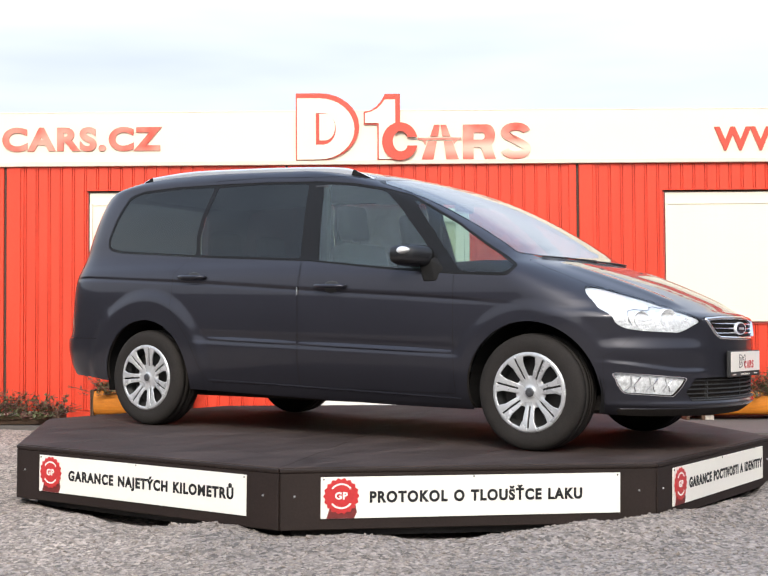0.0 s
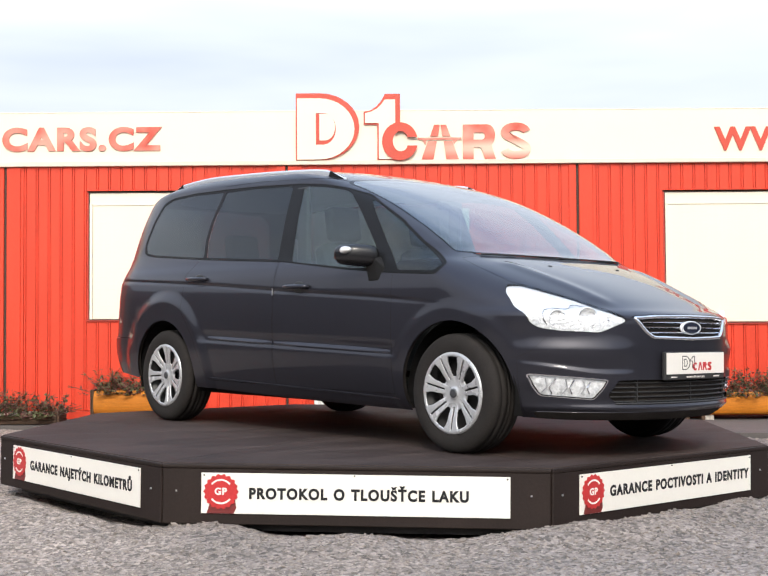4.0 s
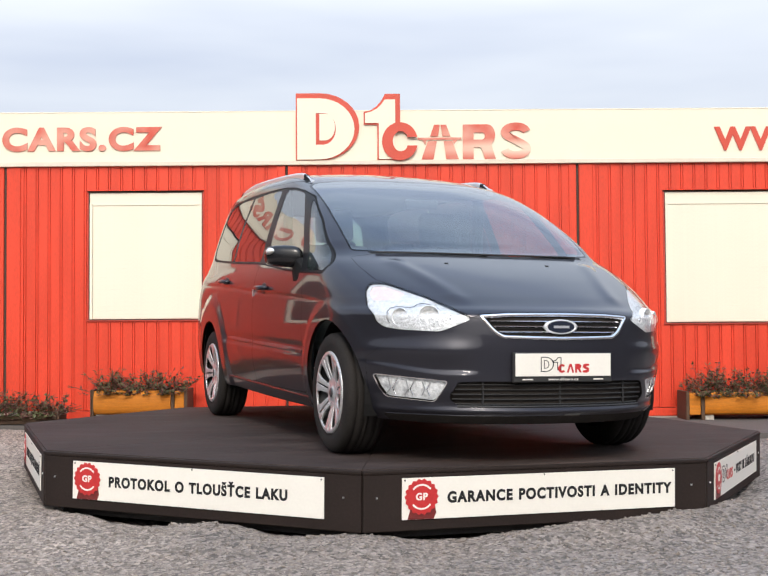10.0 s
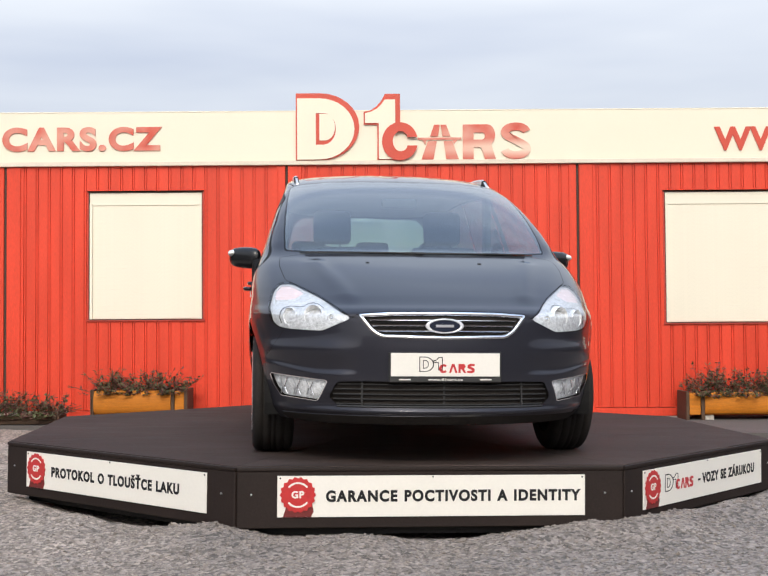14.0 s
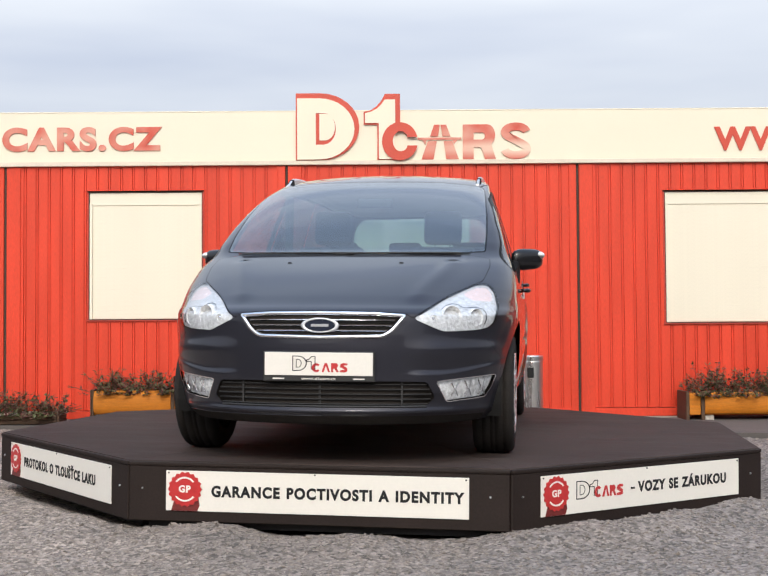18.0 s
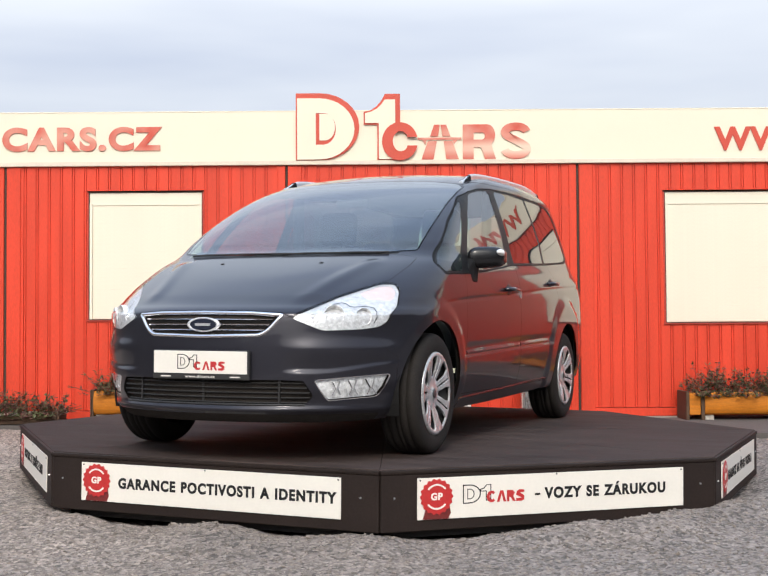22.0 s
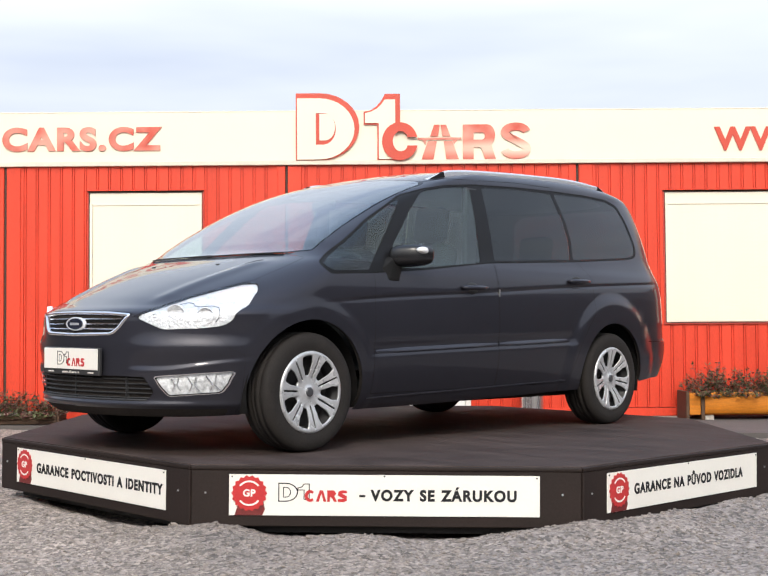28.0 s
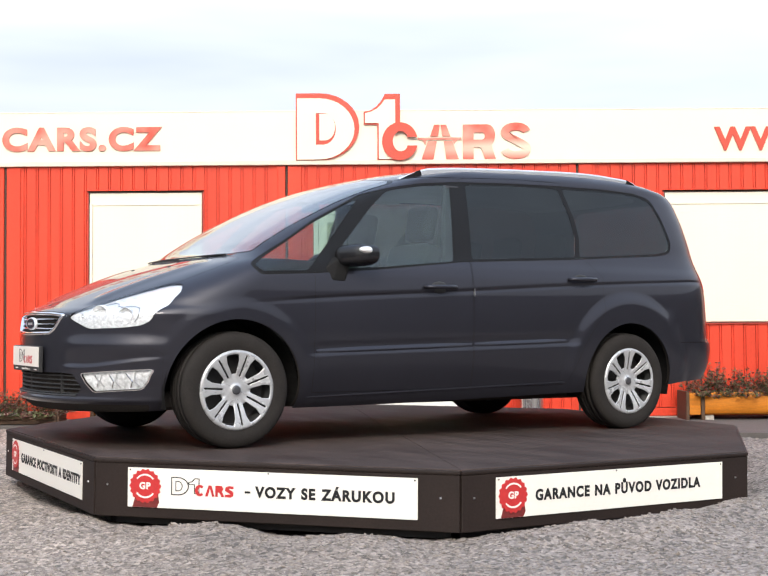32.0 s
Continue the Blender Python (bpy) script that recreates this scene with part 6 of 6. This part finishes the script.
def front_fittings(ring, bumper, hood):
    # three chrome bars across the dark opening, behind the badge
    def across(z, x1, out, h, mat, parent, name, n=26, deep=0.02):
        vs, fs = [], []
        for k in range(n + 1):
            x = -x1 + 2 * x1 * k / n
            y = nose_y(abs(x), z) + out
            for dy, dz in ((0, -h / 2), (-0.004, 0), (0, h / 2), (deep, h / 2), (deep, -h / 2)):
                vs.append((x, y + dy, z + dz))
        for k in range(n):
            for q in range(5):
                fs.append((k * 5 + q, k * 5 + (q + 1) % 5, (k + 1) * 5 + (q + 1) % 5, (k + 1) * 5 + q))
        return part(name, (vs, fs), mat, parent)
    for z, x1 in ((0.693, 0.352), (0.667, 0.338), (0.643, 0.315)):
        across(z, x1, 0.010, 0.0068, CHROME, ring, "grille_bar")
        across(z - 0.009, x1, 0.018, 0.012, GRILLE_BLACK, ring, "grille_slat")
    across(0.663, 0.36, 0.045, 0.10, GRILLE_BLACK, ring, "grille_mesh", deep=0.005)
    for k in range(5):
        across(0.389 - 0.0235 * k, (0.500, 0.512, 0.520, 0.518, 0.502)[k], 0.012, 0.0075, PLASTIC, bumper, "lower_grille_bar", deep=0.03, n=40)
    for sg in (1, -1):
        part("grille_post", box(0.385 * sg - 0.004, 0.385 * sg + 0.004, nose_y(0.385, 0.34) + 0.008, nose_y(0.385, 0.34) + 0.035, 0.284, 0.402), PLASTIC, bumper)
    part("grille_post", box(-0.005, 0.005, -2.360, -2.335, 0.282, 0.402), PLASTIC, bumper)
    across(0.342, 0.53, 0.05, 0.125, GRILLE_BLACK, bumper, "lower_grille_backing", deep=0.005)
    across(0.285, 0.50, -0.003, 0.010, PLASTIC, bumper, "lower_lip")
    # badge: a chrome ring round a dark oval, with plain bars
    bd = part("badge", lathe([(0.0, 0.001), (-0.006, 0.6), (-0.010, 0.85), (-0.012, 0.93), (-0.006, 1.0), (0.004, 0.98)], 40, "y"), material_once("badge_chrome", (0.86, 0.86, 0.88), 0.34, 0.5), car, "oval chrome badge", smooth=True,
              at=pose(0, -2.358, 0.668) @ Matrix.Diagonal((0.092, 1, 0.036, 1)))
    part("badge_field", lathe([(-0.0135, 0.001), (-0.0135, 0.77), (-0.008, 0.81)], 40, "y"), BADGE, bd)
    part("badge_line", box(-0.46, 0.46, -0.0150, -0.0137, -0.18, 0.16), material_once("badge_mark", (0.40, 0.40, 0.42), 0.4, 0.2), bd)
    # number plate: a white panel with plain shapes in a black holder
    hold = part("plate_holder", box(-0.268, 0.268, -2.391, -2.370, 0.402, 0.545, 0.004), PLASTIC, car, "black plate holder")
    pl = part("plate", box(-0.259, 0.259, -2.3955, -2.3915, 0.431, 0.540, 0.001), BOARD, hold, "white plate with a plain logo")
    m = pose(0, -2.3965, 0)
    part("logo_shape", prism(emblem_plate(-0.125, -0.055, 0.452, 0.524, 10), 0.001, m, emblem_plate(-0.121, -0.060, 0.456, 0.520, 10)), INK, pl)
    part("logo_shape", prism(emblem_plate(-0.108, -0.080, 0.468, 0.508, 8), 0.001, m, emblem_plate(-0.1045, -0.0840, 0.4715, 0.5045, 8)), INK, pl)
    part("logo_shape", prism([(-0.058, 0.495), (-0.058, 0.506), (-0.044, 0.510), (-0.034, 0.522), (-0.014, 0.522), (-0.014, 0.460), (-0.036, 0.460), (-0.036, 0.495)], 0.001, m,
                              [(-0.054, 0.4985), (-0.054, 0.5025), (-0.042, 0.507), (-0.032, 0.5185), (-0.018, 0.5185), (-0.018, 0.4635), (-0.0325, 0.4635), (-0.0325, 0.4985)]), INK, pl)
    for k, pts in enumerate((arc(-0.010, 0.468, 0.022, 0.021, 45, 315, 12) + arc(-0.008, 0.468, 0.011, 0.010, 315, 45, 12),
                             [(0.016, 0.448), (0.030, 0.490), (0.042, 0.490), (0.056, 0.448), (0.046, 0.448), (0.036, 0.478), (0.026, 0.448)],
                             [(0.061, 0.448), (0.061, 0.490), (0.088, 0.490), (0.096, 0.478), (0.088, 0.467), (0.098, 0.448), (0.087, 0.448), (0.077, 0.464), (0.071, 0.464), (0.071, 0.448)],
                             [(0.103, 0.448), (0.103, 0.457), (0.127, 0.460), (0.103, 0.472), (0.106, 0.486), (0.118, 0.491), (0.139, 0.489), (0.139, 0.481), (0.119, 0.479), (0.138, 0.468), (0.138, 0.453), (0.127, 0.447)])):
        part("logo_shape", prism(pts, 0.001, m), SEAL_RED, pl)
    lettering("lettering", "www.d1cars.cz", 0.0125, 0.165, BOARD, hold, pose(-0.0825, -2.3912, 0.411), bold=0.02, depth=0.0008, label="white web address")
    for x0, x1 in ((-0.22, -0.165), (0.165, 0.22)):
        part("plain_bar", box(x0, x1, -2.3920, -2.3913, 0.413, 0.419), BOARD, hold)
    # washer jets and wipers
    for x in (-0.30, 0.30):
        part("washer_jet", box(x - 0.011, x + 0.011, -1.672, -1.648, 0.985, 1.006, 0.004), PLASTIC, hood)
    for x0, x1, lift in ((-0.62, 0.02, 0.012), (-0.02, 0.60, 0.012)):
        pts = []
        for k in range(13):
            x = x0 + (x1 - x0) * k / 12
            z = 1.064 + 0.006 * (x - x0)
            pts.append((x, nose_y(abs(x), z) - 0.014, z))
        w = part("wiper", tube(pts, 0.0045, 6), PLASTIC, car, "black wiper blade")
        part("wiper_arm", tube([(x1, nose_y(abs(x1), 1.062) - 0.004, 1.058), ((x0 + x1) / 2, nose_y(abs((x0 + x1) / 2), 1.067) - 0.010, 1.067)], 0.0035, 6), PLASTIC, w)


def underbody():
    part("floor_pan", box(-0.70, 0.70, -1.95, 1.78, 0.205, 0.30, 0.02), LINER, car)
    for ay in (AXLE_F, AXLE_R):
        for sg in (1, -1):
            vs, fs = [], []
            n = 24
            for k in range(n + 1):
                a = math.pi * (-0.08 + 1.16 * k / n)
                for x in (0.50, 0.838):
                    vs.append((x * sg, ay + 0.395 * math.cos(a), HUB_Z + 0.395 * math.sin(a)))
            for k in range(n):
                fs.append((2 * k, 2 * k + 1, 2 * k + 3, 2 * k + 2))
            k0 = len(vs)
            vs += [(0.50 * sg, ay + 0.395 * math.cos(math.pi * (-0.08 + 1.16 * k / n)), HUB_Z + 0.395 * math.sin(math.pi * (-0.08 + 1.16 * k / n))) for k in range(n + 1)]
            fs.append(tuple(range(k0, k0 + n + 1)))
            part("wheel_arch_liner", (vs, fs), GRILLE_BLACK, car)


def cabin():
    def seat(x, y, w, name="seat", drop=0.0):
        s = part(name, box(x - w / 2, x + w / 2, y - 0.30, y + 0.22, 0.48, 0.66, 0.05, seg=3), SEAT, car, "dark grey fabric seat", smooth=True)
        bm = box(-w / 2, w / 2, -0.07, 0.07, 0.0, 0.62, 0.05, seg=3)
        for v in bm.verts:
            v.co.x *= 1 - 0.14 * v.co.z / 0.62
        bmesh.ops.transform(bm, matrix=pose(x, y + 0.24, 0.60 - drop, -16), verts=bm.verts)
        part("backrest", bm, SEAT, s, smooth=True)
        bm = box(-0.125, 0.125, -0.05, 0.05, 0.0, 0.225, 0.045, seg=3)
        bmesh.ops.transform(bm, matrix=pose(x, y + 0.425, 1.235 - drop * 1.6, -10), verts=bm.verts)
        part("headrest", bm, SEAT, s, smooth=True)
        for dx in (-0.05, 0.05):
            part("headrest_post", tube([(x + dx, y + 0.41, 1.17 - drop), (x + dx, y + 0.425, 1.25 - drop)], 0.006, 6), PLASTIC, s)
    for x in (-0.37, 0.37):
        seat(x, -0.42, 0.52, drop=0.012)
    for x in (-0.48, 0.0, 0.48):
        seat(x, 0.55, 0.43, drop=0.10)
    vs, fs = [], []
    prof = [(-1.40, 1.04), (-1.15, 1.045), (-0.98, 1.035), (-0.90, 0.98), (-0.92, 0.80), (-0.98, 0.60), (-1.05, 0.42)]
    for x in (-0.80, -0.4, 0.0, 0.4, 0.80):
        for y, z in prof:
            vs.append((x * (0.80 if y < -1.3 else 0.93 if y < -1.1 else 1), y - 0.06 * (1 - (x / 0.8) ** 2), z + (0.025 if abs(x - 0.4) < 0.01 and z > 0.95 else 0)))
    n = len(prof)
    for i in range(4):
        for k in range(n - 1):
            fs.append((i * n + k, i * n + k + 1, (i + 1) * n + k + 1, (i + 1) * n + k))
    part("dashboard", (vs, fs), DASH, car, smooth=True)
    sw = part("steering_wheel", tube([(0.37 + 0.185 * math.cos(a), -0.78 + 0.07 * math.sin(a), 0.93 + 0.17 * math.sin(a)) for a in np.linspace(0, 2 * math.pi, 33)[:-1]], 0.014, 8, closed=True), DASH, car, smooth=True)
    part("wheel_boss", box(0.29, 0.45, -0.83, -0.78, 0.88, 0.98, 0.02), DASH, sw)
    part("interior_mirror", box(-0.11, 0.11, -0.60, -0.575, 1.40, 1.46, 0.012), PLASTIC, car)
    # headliner under the roof, and door cards
    ss = np.linspace(0.0, 3.0, 60)
    vs, fs = [], []
    for lv in (1.585, 1.615, 1.645, 1.665, 1.68):
        P = car_surface(np.full(60, lv), ss)
        for p in P:
            vs.append((p[0] * 0.97, p[1] + (0.05 if p[1] < 0.5 else -0.30), p[2] - 0.03))
    for i in range(4):
        for k in range(59):
            fs.append((i * 60 + k, i * 60 + k + 1, (i + 1) * 60 + k + 1, (i + 1) * 60 + k))
    m = len(vs)
    top = list(range(4 * 60, 5 * 60))
    vs += [(-x, y, z) for x, y, z in vs]
    fs += [tuple(i + m for i in f[::-1]) for f in fs]
    for k in range(59):
        fs.append((top[k], top[k + 1], top[k + 1] + m, top[k] + m))
    part("headliner", (vs, fs), HEADLINER, car)
    for sg in (1, -1):
        for y0, y1 in ((-0.95, -0.02), (0.05, 0.92)):
            part("door_card", box(min(0.80 * sg, 0.84 * sg), max(0.80 * sg, 0.84 * sg), y0, y1, 0.35, 1.0, 0.02), DASH, car)
        part("b_pillar_trim", box(min(0.66 * sg, 0.70 * sg), max(0.66 * sg, 0.70 * sg), -0.02, 0.09, 1.0, 1.55, 0.01), DASH, car)


def cover_skin():
    """The wheel cover: a dished disc with seven openings and seven slotted spokes; axis x, face to +x."""
    rs = np.concatenate([[0.004, 0.012], np.linspace(0.02, 0.205, 30), [0.211, 0.216, 0.2185]])
    th = np.linspace(0, 2 * math.pi, 169)[:-1]
    prof = lambda r: pchip([0, 0.025, 0.035, 0.06, 0.12, 0.185, 0.205, 0.216, 0.22], [0.012, 0.012, 0.006, 0.004, 0.016, 0.028, 0.030, 0.024, 0.012], r)
    R, T = np.meshgrid(rs, th, indexing="ij")
    sect = (T * 7 / (2 * math.pi) + 0.5) % 1 - 0.5
    # the spokes stand proud of the gaps between them
    X = prof(R) - 0.006 * smooth(0.25, 0.45, np.abs(sect)) * smooth(0.06, 0.09, R) * (1 - smooth(0.185, 0.2, R))
    V = np.stack([X, R * np.cos(T), R * np.sin(T)], -1).reshape(-1, 3)
    n = len(th)
    polys = [(i * n + j, (i + 1) * n + j, (i + 1) * n + (j + 1) % n, i * n + (j + 1) % n) for i in range(len(rs) - 1) for j in range(n)]
    N = np.tile(np.array([1.0, 0, 0]), (len(V), 1))
    return Skin(V, N, polys, ["disc"] * len(polys))


def wheels():
    sk = cover_skin()
    def polar(V):
        r = np.hypot(V[:, 1], V[:, 2])
        a = np.arctan2(V[:, 2], V[:, 1])
        s = (a * 7 / (2 * math.pi) + 0.5) % 1 - 0.5
        return r, s
    def opening(V):
        r, s = polar(V)
        d = (0.5 - np.abs(s)) * 2 * math.pi / 7 * r
        half = 0.012 + 0.36 * (r - 0.088)
        return np.maximum.reduce([d - np.minimum(half, 0.036), 0.088 - r, r - 0.193])
    def slot(V):
        r, s = polar(V)
        d = np.abs(s) * 2 * math.pi / 7 * r
        return np.maximum.reduce([d - 0.0055, 0.074 - r, r - 0.196])
    sk.cut(opening, "open", ("disc",))
    sk.cut(slot, "slot", ("disc",))
    V, N, F = sk.take("disc")
    tyre_prof = [(-0.100, 0.215), (-0.106, 0.235), (-0.108, 0.262), (-0.104, 0.290), (-0.094, 0.3045), (-0.082, 0.3125), (-0.060, 0.3155), (-0.058, 0.3090), (-0.050, 0.3090), (-0.048, 0.3170),
                 (-0.018, 0.3180), (-0.016, 0.3110), (-0.008, 0.3110), (-0.006, 0.3180), (0.006, 0.3180), (0.008, 0.3110), (0.016, 0.3110), (0.018, 0.3180), (0.048, 0.3170), (0.050, 0.3090), (0.058, 0.3090),
                 (0.060, 0.3155), (0.082, 0.3125), (0.094, 0.3045), (0.104, 0.290), (0.108, 0.262), (0.106, 0.235), (0.100, 0.215)]
    first = {}
    for ay in (AXLE_F, AXLE_R):
        for sg in (1, -1):
            hub = new("wheel")
            hub.parent = car
            hub.matrix_basis = pose((0.789 if ay < 0 else 0.776) * sg, ay, HUB_Z, 0, 0, 0 if sg > 0 else 180) @ pose(0, 0, 0, 17 * (1 if ay < 0 else -1) + 5 * sg)
            if not first:
                first["tyre"] = part("tyre", lathe(tyre_prof, 56, "x"), RUBBER, hub, smooth=True).data
                cov = part("wheel_cover", (V, F), SILVER, hub, "silver seven-spoke wheel cover", smooth=True, at=pose(0.080, 0, 0))
                md = cov.modifiers.new("thickness", "SOLIDIFY")
                md.thickness, md.offset = 0.010, -1
                first["cover"] = cov.data
                first["rim"] = part("rim", lathe([(-0.09, 0.218), (-0.02, 0.19), (0.02, 0.185), (0.065, 0.19), (0.085, 0.218), (0.094, 0.222), (0.10, 0.218)], 40, "x"), material_once("dark_steel_rim", (0.03, 0.03, 0.03), 0.5, 0.5), hub, smooth=True).data
                first["disc"] = part("brake_disc", lathe([(0.02, 0.03), (0.02, 0.19), (0.0, 0.19), (0.0, 0.03)], 32, "x"), STEEL_DARK, hub).data
                first["cap"] = part("hub_cap", lathe([(0.016, 0.001), (0.016, 0.018), (0.014, 0.024), (0.004, 0.027)], 24, "x"), material_once("grey_hub_cap", (0.085, 0.085, 0.09), 0.4, 0.5), hub, smooth=True, at=pose(0.082, 0, 0)).data
            else:
                for nm, key, off in (("tyre", "tyre", 0), ("wheel_cover", "cover", 0.080), ("rim", "rim", 0), ("brake_disc", "disc", 0), ("hub_cap", "cap", 0.082)):
                    o = new(nm, first[key])
                    o.parent = hub
                    o.location.x = off
                    if key == "cover":
                        tagged(o, "silver seven-spoke wheel cover")
                        md = o.modifiers.new("thickness", "SOLIDIFY")
                        md.thickness, md.offset = 0.010, -1


CAR_AT = pose(-0.003, 0, 0, 0, 0, -0.5)
car = thing("car", "dark grey metallic people carrier with silver wheel covers on the turntable", "car", at=turned(0, DECK_Z, CAR_AT))
build_car()


# ---- what moves: the turntable, and the car standing on it ----
def motions():
    walk(table, [(t, turned(t, 0)) for t in range(0, 33, 2)])
    walk(car, [(t, turned(t, DECK_Z, CAR_AT)) for t in range(0, 33, 2)])


motions()
